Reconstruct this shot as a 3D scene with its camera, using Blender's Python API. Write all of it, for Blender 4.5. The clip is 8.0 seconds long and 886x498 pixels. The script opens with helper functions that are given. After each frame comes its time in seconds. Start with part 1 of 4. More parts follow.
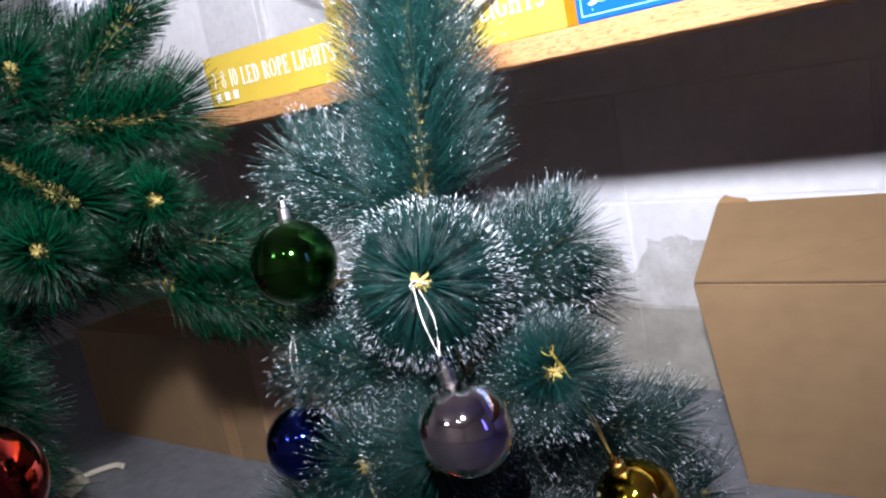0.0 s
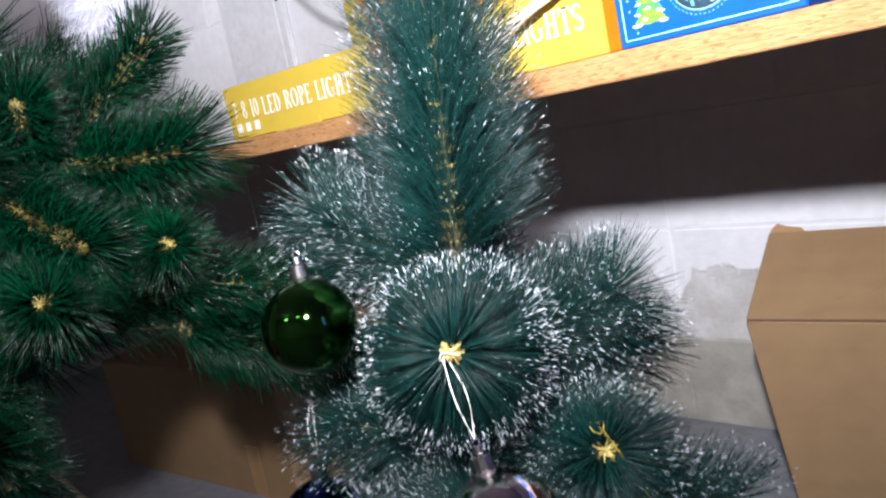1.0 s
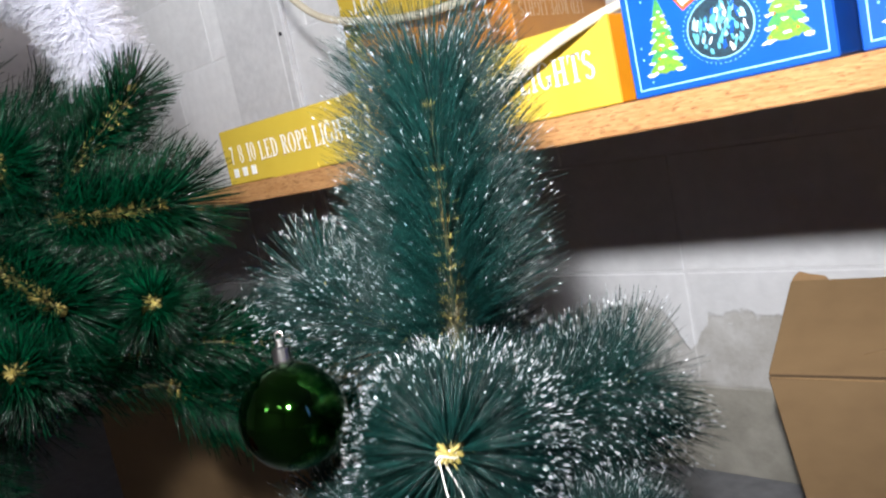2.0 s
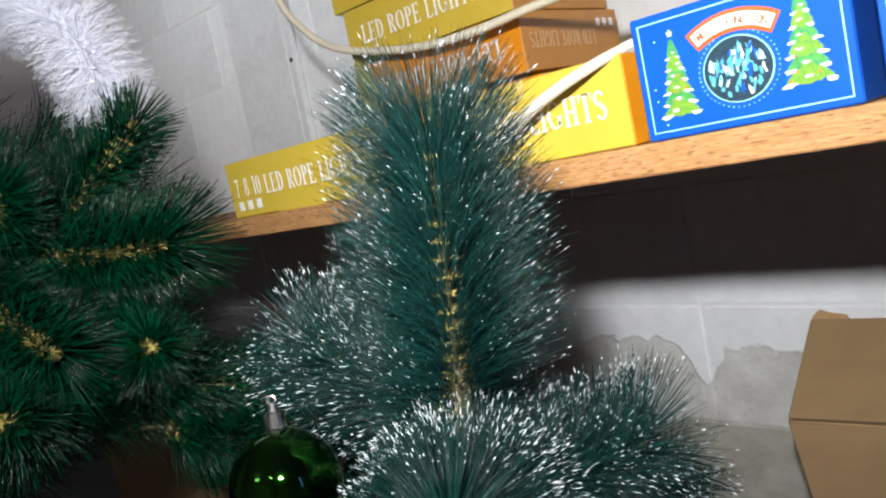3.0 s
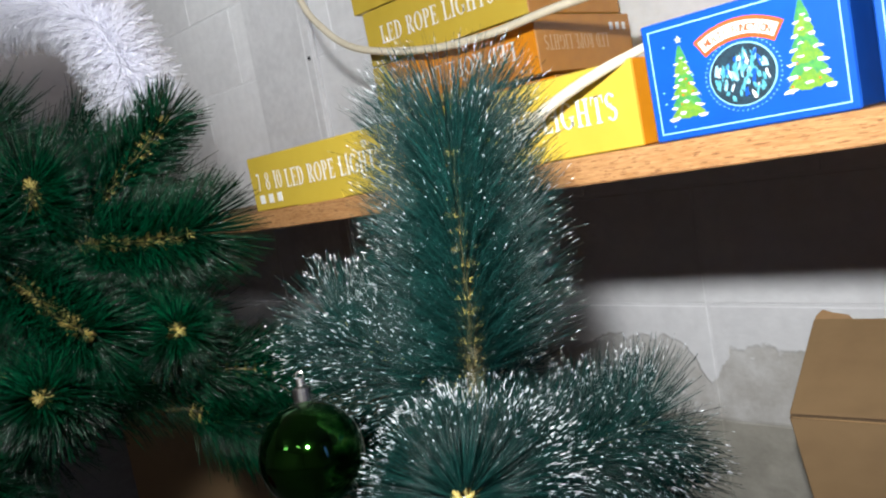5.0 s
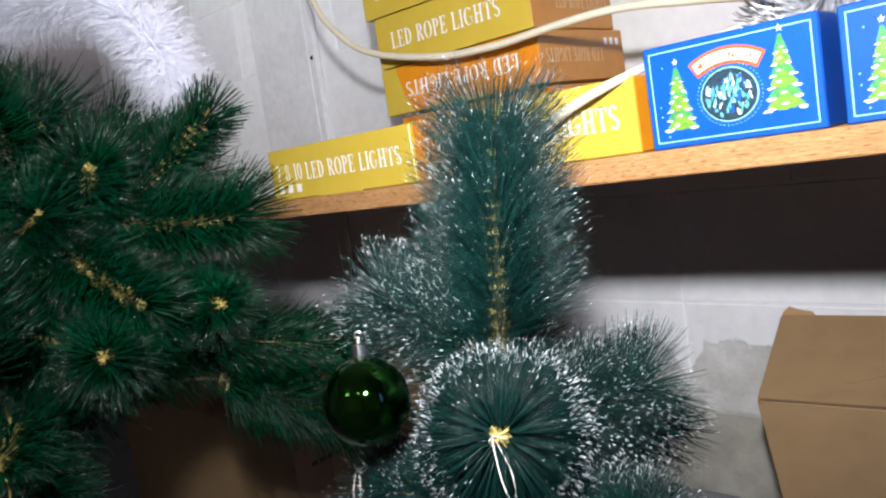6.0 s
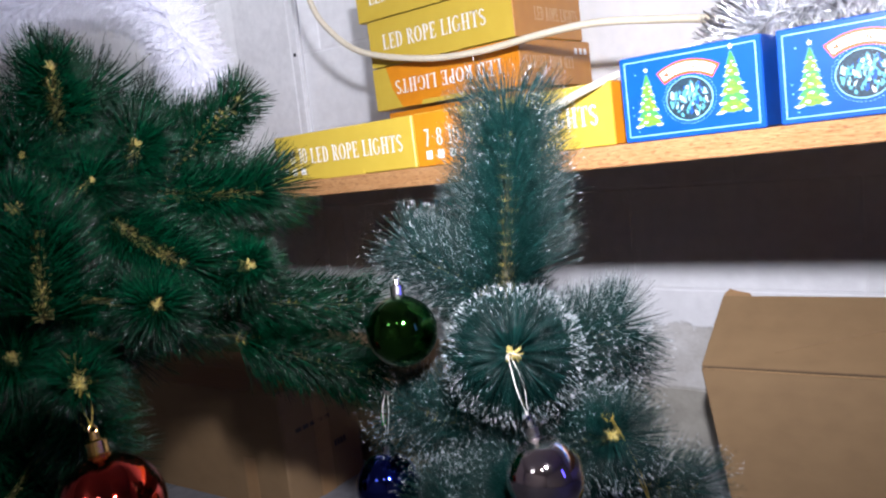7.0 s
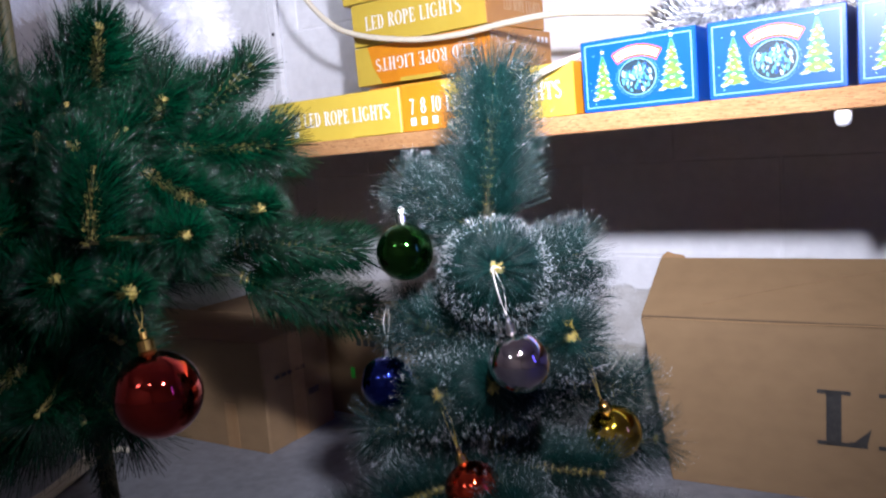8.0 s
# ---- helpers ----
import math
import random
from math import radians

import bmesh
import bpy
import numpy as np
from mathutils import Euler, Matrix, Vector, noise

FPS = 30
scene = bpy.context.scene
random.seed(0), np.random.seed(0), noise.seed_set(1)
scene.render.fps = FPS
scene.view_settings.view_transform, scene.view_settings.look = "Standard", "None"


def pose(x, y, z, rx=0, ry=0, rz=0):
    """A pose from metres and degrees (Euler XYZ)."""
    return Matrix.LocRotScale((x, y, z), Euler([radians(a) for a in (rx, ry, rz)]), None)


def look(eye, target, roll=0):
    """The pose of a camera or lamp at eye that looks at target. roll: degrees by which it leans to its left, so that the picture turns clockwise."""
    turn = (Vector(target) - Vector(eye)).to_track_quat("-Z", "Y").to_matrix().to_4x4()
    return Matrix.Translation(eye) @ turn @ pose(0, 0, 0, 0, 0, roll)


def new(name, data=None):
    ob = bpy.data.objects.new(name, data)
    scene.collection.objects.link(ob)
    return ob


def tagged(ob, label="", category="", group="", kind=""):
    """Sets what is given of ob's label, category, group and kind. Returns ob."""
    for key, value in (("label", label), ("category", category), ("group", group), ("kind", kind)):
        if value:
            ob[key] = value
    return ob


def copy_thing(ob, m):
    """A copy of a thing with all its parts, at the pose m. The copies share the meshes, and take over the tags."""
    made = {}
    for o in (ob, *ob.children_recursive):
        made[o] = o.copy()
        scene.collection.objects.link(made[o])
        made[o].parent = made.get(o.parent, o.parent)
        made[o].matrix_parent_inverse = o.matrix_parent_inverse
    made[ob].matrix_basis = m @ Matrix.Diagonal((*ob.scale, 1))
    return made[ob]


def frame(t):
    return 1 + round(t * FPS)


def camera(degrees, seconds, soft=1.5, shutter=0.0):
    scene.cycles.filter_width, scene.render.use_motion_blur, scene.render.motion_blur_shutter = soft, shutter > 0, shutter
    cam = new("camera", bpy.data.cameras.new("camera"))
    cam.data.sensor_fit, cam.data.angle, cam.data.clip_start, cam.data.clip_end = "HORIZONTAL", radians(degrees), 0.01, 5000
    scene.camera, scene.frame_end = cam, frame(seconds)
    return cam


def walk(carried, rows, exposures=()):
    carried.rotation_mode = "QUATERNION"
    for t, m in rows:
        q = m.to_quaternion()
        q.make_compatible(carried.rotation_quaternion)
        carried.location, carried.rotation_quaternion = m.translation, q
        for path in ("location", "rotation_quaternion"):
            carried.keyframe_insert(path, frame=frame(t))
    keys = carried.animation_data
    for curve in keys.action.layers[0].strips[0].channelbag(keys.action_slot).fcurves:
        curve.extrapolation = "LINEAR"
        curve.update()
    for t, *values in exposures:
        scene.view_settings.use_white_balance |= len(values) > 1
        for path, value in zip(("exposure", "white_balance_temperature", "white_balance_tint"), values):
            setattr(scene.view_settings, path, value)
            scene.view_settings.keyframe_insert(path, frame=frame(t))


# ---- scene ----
cam = camera(59.3, 8.0, soft=2.2, shutter=0.5)
PATH = [
    (0, (0.077, 0.121, 0.667), (-1.223, 1.583, 0.252), -10.5),
    (0.5, (0.058, 0.144, 0.673), (-1.275, 1.58, 0.269), -11.1),
    (1, (0.037, 0.172, 0.682), (-1.323, 1.593, 0.317), -11.4),
    (1.5, (0.022, 0.195, 0.69), (-1.349, 1.613, 0.361), -11.4),
    (2, (0.011, 0.217, 0.702), (-1.365, 1.638, 0.404), -11.5),
    (2.2, (0.006, 0.225, 0.708), (-1.373, 1.646, 0.427), -11.5),
    (3.5, (0.0, 0.245, 0.72), (-1.404, 1.648, 0.476), -11.2),
    (4, (0.001, 0.246, 0.719), (-1.406, 1.647, 0.476), -11.1),
    (4.5, (0.007, 0.239, 0.716), (-1.412, 1.627, 0.475), -10.8),
    (6, (0.048, 0.123, 0.724), (-1.318, 1.562, 0.471), -8.4),
    (6.5, (0.065, 0.056, 0.723), (-1.247, 1.543, 0.466), -7.5),
    (7, (0.088, -0.019, 0.713), (-1.173, 1.511, 0.454), -6.4),
    (7.5, (0.119, -0.1, 0.701), (-1.08, 1.477, 0.427), -5.4),
    (8, (0.146, -0.178, 0.681), (-1.006, 1.432, 0.392), -4.5),
]
STOPS = [(0, 0.4, 6100, 13), (1, 0.2, 6250, 12), (2, -0.15, 6550, 6), (3.5, -0.45, 6600, 3), (4.5, -0.45, 6600, 3), (6, -0.25, 6450, 7), (7, -0.05, 6150, 13), (8, 0.2, 5900, 16)]
walk(cam, [(t, look(eye, target, roll)) for t, eye, target, roll in PATH], STOPS)

# ---------------------------------------------------------------- light
world = bpy.data.worlds.new("room_air")
scene.world = world
world.use_nodes = True
world.node_tree.nodes["Background"].inputs[0].default_value = (0.75, 0.82, 1.0, 1)
world.node_tree.nodes["Background"].inputs[1].default_value = 0.002

FLOOR = 0.05
WALL = 1.366
SHELF_Y = 0.768


def area_lamp(name, eye, target, size, size_y, watts, colour, spread=180):
    data = bpy.data.lights.new(name, "AREA")
    data.shape, data.size, data.size_y, data.energy, data.color = "RECTANGLE", size, size_y, watts, colour
    data.spread = radians(spread)
    ob = new(name, data)
    ob.matrix_world = look(eye, target)
    return ob


# Stands still in place of the lamp carried just above the camera.
spot = bpy.data.lights.new("film_lamp_glow", "SPOT")
spot.energy, spot.color, spot.shadow_soft_size, spot.spot_size, spot.spot_blend = 96.0, (0.97, 0.955, 1.0), 0.022, radians(112), 0.95
FILM_LAMP = look((0.045, 0.12, 0.93), (-0.68, 1.10, 0.71))
new("film_lamp_glow", spot).matrix_world = FILM_LAMP
area_lamp("hanging_lamp_glow_far", (-0.65, -1.95, 2.05), (-1.70, 1.366, 1.45), 0.3, 0.3, 3.3, (0.96, 0.96, 1.0), 32)
# Added fill: brightens the south wall and floor that the baubles mirror.
area_lamp("room_fill_glow", (0.5, -1.3, 2.1), (0.2, -2.4, 0.4), 0.3, 0.3, 5.0, (1.0, 0.94, 0.84))
area_lamp("blue_tube_glow", (2.10, 0.42, 1.15), (-0.3, 0.5, 0.5), 0.09, 0.8, 0.42, (0.12, 0.1, 1.0))

# ---------------------------------------------------------------- materials


def material(name, colour, rough=0.6, metal=0.0, second=None, scale=20.0, amount=0.5, bump=0.0, bump_scale=None,
             stretch=(1, 1, 1), vary=0.0, coat=0.0, island=0.0, sheen=0.0, transmit=0.0, spec=0.5):
    m = bpy.data.materials.new(name)
    m.use_nodes = True
    nt = m.node_tree
    b = nt.nodes["Principled BSDF"]
    b.inputs["Roughness"].default_value = rough
    b.inputs["Metallic"].default_value = metal
    b.inputs["Specular IOR Level"].default_value = spec
    b.inputs["Coat Weight"].default_value = coat
    b.inputs["Sheen Weight"].default_value = sheen
    b.inputs["Transmission Weight"].default_value = transmit
    b.inputs["Base Color"].default_value = (*colour, 1)
    tc = nt.nodes.new("ShaderNodeTexCoord")
    mp = nt.nodes.new("ShaderNodeMapping")
    mp.inputs["Scale"].default_value = stretch
    nt.links.new(tc.outputs["Object"], mp.inputs["Vector"])
    out = None
    if second:
        n1 = nt.nodes.new("ShaderNodeTexNoise")
        n1.inputs["Scale"].default_value = scale
        n1.inputs["Detail"].default_value = 6
        n1.inputs["Roughness"].default_value = 0.65
        nt.links.new(mp.outputs[0], n1.inputs["Vector"])
        n2 = nt.nodes.new("ShaderNodeTexNoise")
        n2.inputs["Scale"].default_value = scale * 7
        n2.inputs["Detail"].default_value = 3
        nt.links.new(mp.outputs[0], n2.inputs["Vector"])
        ad = nt.nodes.new("ShaderNodeMath")
        ad.operation = "ADD"
        nt.links.new(n1.outputs[0], ad.inputs[0])
        nt.links.new(n2.outputs[0], ad.inputs[1])
        mr = nt.nodes.new("ShaderNodeMapRange")
        mr.inputs["From Min"].default_value = 0.72
        mr.inputs["From Max"].default_value = 1.28
        mr.inputs["To Max"].default_value = amount * 2
        nt.links.new(ad.outputs[0], mr.inputs["Value"])
        mx = nt.nodes.new("ShaderNodeMix")
        mx.data_type = "RGBA"
        mx.inputs[6].default_value = (*colour, 1)
        mx.inputs[7].default_value = (*second, 1)
        nt.links.new(mr.outputs[0], mx.inputs[0])
        out = mx.outputs[2]
    if vary or island:
        src = nt.nodes.new("ShaderNodeNewGeometry").outputs["Random Per Island"] if island else nt.nodes.new("ShaderNodeObjectInfo").outputs["Random"]
        hs = nt.nodes.new("ShaderNodeHueSaturation")
        hs.inputs["Color"].default_value = (*colour, 1)
        mr = nt.nodes.new("ShaderNodeMapRange")
        v = island or vary
        mr.inputs["To Min"].default_value = 1 - v
        mr.inputs["To Max"].default_value = 1 + v
        nt.links.new(src, mr.inputs["Value"])
        nt.links.new(mr.outputs[0], hs.inputs["Value"])
        if out:
            nt.links.new(out, hs.inputs["Color"])
        out = hs.outputs[0]
    if out:
        nt.links.new(out, b.inputs["Base Color"])
    if bump:
        nb = nt.nodes.new("ShaderNodeTexNoise")
        nb.inputs["Scale"].default_value = bump_scale or scale * 3
        nb.inputs["Detail"].default_value = 5
        nt.links.new(mp.outputs[0], nb.inputs["Vector"])
        bp = nt.nodes.new("ShaderNodeBump")
        bp.inputs["Strength"].default_value = bump
        bp.inputs["Distance"].default_value = 0.004
        nt.links.new(nb.outputs[0], bp.inputs["Height"])
        nt.links.new(bp.outputs[0], b.inputs["Normal"])
    return m


def glow(name, colour, strength):
    m = bpy.data.materials.new(name)
    m.use_nodes = True
    b = m.node_tree.nodes["Principled BSDF"]
    b.inputs["Base Color"].default_value = (*colour, 1)
    b.inputs["Emission Color"].default_value = (*colour, 1)
    b.inputs["Emission Strength"].default_value = strength
    return m


def wall_material():
    """White paint over grey block, worn off low down and in one large flake."""
    m = material("painted_block", (0.84, 0.84, 0.86), 0.5, second=(0.74, 0.74, 0.76), scale=5, amount=0.5, bump=0.35, bump_scale=60, vary=0.05)
    nt = m.node_tree
    b = nt.nodes["Principled BSDF"]
    paint = b.inputs["Base Color"].links[0].from_socket
    geo = nt.nodes.new("ShaderNodeNewGeometry")
    nz = nt.nodes.new("ShaderNodeTexNoise")
    nz.inputs["Scale"].default_value = 9
    nz.inputs["Detail"].default_value = 5
    nz.inputs["Roughness"].default_value = 0.5
    nt.links.new(geo.outputs["Position"], nz.inputs["Vector"])
    sep = nt.nodes.new("ShaderNodeSeparateXYZ")
    nt.links.new(geo.outputs["Position"], sep.inputs[0])

    def math_node(op, a, c):
        n = nt.nodes.new("ShaderNodeMath")
        n.operation = op
        for i, v in enumerate((a, c)):
            if isinstance(v, (int, float)):
                n.inputs[i].default_value = v
            else:
                nt.links.new(v, n.inputs[i])
        return n.outputs[0]

    # the paint ends in scallops along the course, with a run of it left down one joint
    wob = math_node("MULTIPLY", math_node("SUBTRACT", nz.outputs[0], 0.5), 0.17)
    off = math_node("ABSOLUTE", math_node("SUBTRACT", sep.outputs["X"], -0.585), 0)
    run = math_node("MAXIMUM", math_node("SUBTRACT", 0.055, math_node("MULTIPLY", off, 1.5)), 0)
    edge = math_node("SUBTRACT", math_node("ADD", math_node("ADD", sep.outputs["Z"], wob), run), 0.330)
    mask = nt.nodes.new("ShaderNodeMapRange")
    mask.inputs["From Min"].default_value = -0.002
    mask.inputs["From Max"].default_value = 0.004
    nt.links.new(edge, mask.inputs["Value"])
    # bare block: pale skim on the upper course, sandy grey on the one below it
    skim = nt.nodes.new("ShaderNodeMapRange")
    skim.inputs["From Min"].default_value = 0.200
    skim.inputs["From Max"].default_value = 0.208
    nt.links.new(math_node("ADD", sep.outputs["Z"], math_node("MULTIPLY", wob, 0.12)), skim.inputs["Value"])
    tones = []
    for low, high in (((0.30, 0.285, 0.245, 1), (0.42, 0.40, 0.35, 1)), ((0.46, 0.44, 0.41, 1), (0.66, 0.65, 0.64, 1))):
        tone = nt.nodes.new("ShaderNodeMix")
        tone.data_type = "RGBA"
        tone.inputs[6].default_value, tone.inputs[7].default_value = low, high
        tones.append(tone)
    grey = nt.nodes.new("ShaderNodeMix")
    grey.data_type = "RGBA"
    nt.links.new(skim.outputs[0], grey.inputs[0])
    nt.links.new(tones[0].outputs[2], grey.inputs[6])
    nt.links.new(tones[1].outputs[2], grey.inputs[7])
    n3 = nt.nodes.new("ShaderNodeTexNoise")
    n3.inputs["Scale"].default_value = 14
    n3.inputs["Detail"].default_value = 8
    n3.inputs["Roughness"].default_value = 0.7
    nt.links.new(geo.outputs["Position"], n3.inputs["Vector"])
    r3 = nt.nodes.new("ShaderNodeMapRange")
    r3.inputs["From Min"].default_value = 0.36
    r3.inputs["From Max"].default_value = 0.64
    nt.links.new(n3.outputs[0], r3.inputs["Value"])
    for tone in tones:
        nt.links.new(r3.outputs[0], tone.inputs[0])
    mix = nt.nodes.new("ShaderNodeMix")
    mix.data_type = "RGBA"
    nt.links.new(mask.outputs[0], mix.inputs[0])
    nt.links.new(grey.outputs[2], mix.inputs[6])
    nt.links.new(paint, mix.inputs[7])
    nt.links.new(mix.outputs[2], b.inputs["Base Color"])
    bump2 = nt.nodes.new("ShaderNodeBump")
    bump2.inputs["Distance"].default_value = 0.002
    bump2.inputs["Strength"].default_value = 0.8
    nt.links.new(mask.outputs[0], bump2.inputs["Height"])
    nt.links.new(b.inputs["Normal"].links[0].from_socket, bump2.inputs["Normal"])
    nt.links.new(bump2.outputs[0], b.inputs["Normal"])
    return m


def chipboard_material():
    m = material("chipboard", (0.34, 0.155, 0.05), 0.75, second=(0.50, 0.27, 0.11), scale=60, amount=0.5, bump=0.5, bump_scale=220, stretch=(0.22, 1, 1.8))
    nt = m.node_tree
    b = nt.nodes["Principled BSDF"]
    old = b.inputs["Base Color"].links[0].from_socket
    tc = nt.nodes.new("ShaderNodeTexCoord")
    mp = nt.nodes.new("ShaderNodeMapping")
    mp.inputs["Scale"].default_value = (0.20, 1, 1.3)
    nt.links.new(tc.outputs["Object"], mp.inputs[0])
    vo = nt.nodes.new("ShaderNodeTexVoronoi")
    vo.inputs["Scale"].default_value = 950
    nt.links.new(mp.outputs[0], vo.inputs["Vector"])
    ramp = nt.nodes.new("ShaderNodeValToRGB")
    ramp.color_ramp.elements[0].position, ramp.color_ramp.elements[0].color = 0.04, (0.24, 0.13, 0.07, 1)
    ramp.color_ramp.elements[1].position, ramp.color_ramp.elements[1].color = 0.18, (1, 1, 1, 1)
    sep = nt.nodes.new("ShaderNodeSeparateColor")
    nt.links.new(vo.outputs["Color"], sep.inputs[0])
    nt.links.new(sep.outputs[0], ramp.inputs[0])
    mul = nt.nodes.new("ShaderNodeMix")
    mul.data_type, mul.blend_type = "RGBA", "MULTIPLY"
    mul.inputs[0].default_value = 0.6
    nt.links.new(old, mul.inputs[6])
    nt.links.new(ramp.outputs[0], mul.inputs[7])
    nt.links.new(mul.outputs[2], b.inputs["Base Color"])
    return m


M_WALL = wall_material()
M_PLASTER = material("plaster", (0.58, 0.54, 0.54), 0.8, second=(0.48, 0.45, 0.45), scale=3, bump=0.2)
M_FLOOR = material("concrete_floor", (0.26, 0.265, 0.29), 0.5, second=(0.17, 0.175, 0.19), scale=6, amount=0.5, bump=0.2, bump_scale=120)
M_CHIP = chipboard_material()
M_CARD = material("cardboard", (0.265, 0.168, 0.080), 0.8, second=(0.215, 0.133, 0.063), scale=3, amount=0.4, bump=0.10, bump_scale=24, stretch=(1, 1, 1.6))
M_CARD_IN = material("cardboard_edge", (0.30, 0.18, 0.08), 0.85, second=(0.40, 0.25, 0.12), scale=40)
M_FOLD = material("fold_shadow_card", (0.13, 0.08, 0.04), 0.9, second=(0.09, 0.055, 0.03), scale=60)
M_TAPE = material("parcel_tape", (0.34, 0.20, 0.09), 0.3, second=(0.28, 0.16, 0.07), scale=10)
M_INK = material("black_ink", (0.02, 0.02, 0.02), 0.6, second=(0.05, 0.045, 0.04), scale=60)
M_YELLOW = material("yellow_print", (0.60, 0.44, 0.058), 0.4, second=(0.55, 0.385, 0.045), scale=5, amount=0.4, coat=0.2)
M_ORANGE = material("orange_print", (0.72, 0.27, 0.01), 0.38, second=(0.62, 0.21, 0.01), scale=5, amount=0.4, coat=0.2)
M_BROWNCARD = material("brown_print", (0.50, 0.22, 0.035), 0.45, second=(0.42, 0.17, 0.03), scale=6, amount=0.4)
M_BLUE = material("blue_print", (0.007, 0.092, 0.52), 0.3, second=(0.006, 0.072, 0.44), scale=4, amount=0.4, coat=0.3)
M_BLUEDARK = material("darker_blue_end", (0.006, 0.07, 0.36), 0.35, second=(0.005, 0.05, 0.28), scale=6)
M_PALE = material("pale_blue_print", (0.35, 0.72, 0.9), 0.4)
M_WHITEPRINT = material("white_print", (0.82, 0.82, 0.80), 0.45)
M_REDPRINT = material("red_print", (0.70, 0.10, 0.02), 0.4)
M_GREENPRINT = material("green_print", (0.05, 0.24, 0.05), 0.4, second=(0.22, 0.36, 0.03), scale=160, amount=0.6)
M_DEEPGREEN = material("deep_green_print", (0.015, 0.17, 0.10), 0.4, second=(0.10, 0.36, 0.06), scale=220, amount=0.6)
M_FADED = material("faded_print", (0.66, 0.48, 0.30), 0.5, second=(0.58, 0.38, 0.2), scale=90)
M_MARK = material("bright_green_light_spot", (0.05, 0.75, 0.06), 0.4)
M_TEALPRINT = material("teal_print", (0.02, 0.22, 0.32), 0.4, second=(0.16, 0.52, 0.62), scale=260, amount=0.6)
M_PHOTO = material("photo_black", (0.015, 0.02, 0.03), 0.3, second=(0.03, 0.07, 0.10), scale=120)
M_NEEDLE = material("frosted_tree_needle", (0.0020, 0.013, 0.0115), 0.28, second=(0.0050, 0.029, 0.025), scale=25, amount=0.5, island=0.6, spec=0.2)
M_SNOW = material("flocked_tip", (0.80, 0.84, 0.88), 0.5, island=0.12)
M_GREEN = material("green_tree_needle", (0.0002, 0.008, 0.0034), 0.24, second=(0.0006, 0.040, 0.016), scale=18, amount=0.5, island=0.8, spec=0.26)
M_TAN = material("tan_core_fibre", (0.40, 0.33, 0.09), 0.5, second=(0.26, 0.20, 0.05), scale=90, amount=0.6, island=0.3)
M_TWIG = material("twig_wire", (0.06, 0.055, 0.02), 0.6, second=(0.10, 0.08, 0.03), scale=80)
M_WHITEBOA = material("white_garland_fibre", (0.86, 0.86, 0.95), 0.35, island=0.15)
M_SILVER = material("silver_tinsel_foil", (0.90, 0.90, 0.92), 0.30, 1.0, island=0.4)
M_CABLE = material("cream_cable_sheath", (0.72, 0.66, 0.52), 0.4, second=(0.62, 0.55, 0.42), scale=25, amount=0.4)
M_CONDUIT = material("white_trunking", (0.76, 0.76, 0.78), 0.4, second=(0.64, 0.64, 0.66), scale=9)
M_STEEL = material("galvanised_steel", (0.55, 0.56, 0.60), 0.45, 0.35, second=(0.42, 0.43, 0.46), scale=14)
M_HOLE = material("slot_dark", (0.02, 0.02, 0.025), 0.8)
M_CAP = material("silver_cap", (0.80, 0.78, 0.76), 0.2, 1.0, second=(0.6, 0.58, 0.56), scale=60)
M_GOLDCAP = material("gold_cap", (0.80, 0.52, 0.16), 0.2, 1.0, second=(0.62, 0.36, 0.10), scale=60)
M_THREAD = material("clear_thread", (0.75, 0.72, 0.66), 0.25)
M_GOLDTHREAD = material("gold_thread", (0.55, 0.40, 0.08), 0.35, 0.4)


def bauble_material(name, colour):
    return material(name, colour, 0.05, 1.0, second=tuple(c * 0.85 for c in colour), scale=9, amount=0.4, coat=0.4)


M_BGREEN = bauble_material("green_bauble_shell", (0.030, 0.16, 0.012))
M_BSILVER = bauble_material("silver_bauble_shell", (0.90, 0.80, 0.82))
M_BBLUE = bauble_material("blue_bauble_shell", (0.012, 0.03, 0.30))
M_BGOLD = bauble_material("gold_bauble_shell", (0.85, 0.58, 0.03))
M_BRED = bauble_material("red_bauble_shell", (0.80, 0.06, 0.015))
M_BDARKRED = bauble_material("dark_red_bauble_shell", (0.50, 0.03, 0.015))

# ---------------------------------------------------------------- mesh helpers


def link(name, bm, mats, parent=None, m=None, label="", smooth=False):
    me = bpy.data.meshes.new(name)
    bmesh.ops.recalc_face_normals(bm, faces=bm.faces)
    bm.to_mesh(me)
    bm.free()
    for mt in (mats if isinstance(mats, (list, tuple)) else [mats]):
        me.materials.append(mt)
    if smooth:
        for p in me.polygons:
            p.use_smooth = True
    ob = new(name, me)
    if m is not None:
        ob.matrix_basis = m
    if parent:
        ob.parent = parent
    if label:
        ob["label"] = label
    return ob


def part(name, bm, mats, parent, label="", smooth=False, m=None):
    return link(name, bm, mats, parent, m, label, smooth)


def empty(name, m, label, category, group="", kind=""):
    ob = new(name)
    ob.empty_display_size = 0.02
    ob.matrix_basis = m
    return tagged(ob, label, category, group, kind)


def box_bm(x0, x1, y0, y1, z0, z1, bevel=0.0, seg=1, bm=None):
    bm = bm or bmesh.new()
    r = bmesh.ops.create_cube(bm, size=1)
    vs = r["verts"]
    bmesh.ops.scale(bm, vec=(x1 - x0, y1 - y0, z1 - z0), verts=vs)
    bmesh.ops.translate(bm, vec=((x0 + x1) / 2, (y0 + y1) / 2, (z0 + z1) / 2), verts=vs)
    if bevel:
        edges = list({e for v in vs for e in v.link_edges})
        bmesh.ops.bevel(bm, geom=edges, offset=bevel, segments=seg, affect="EDGES", profile=0.5)
    return bm


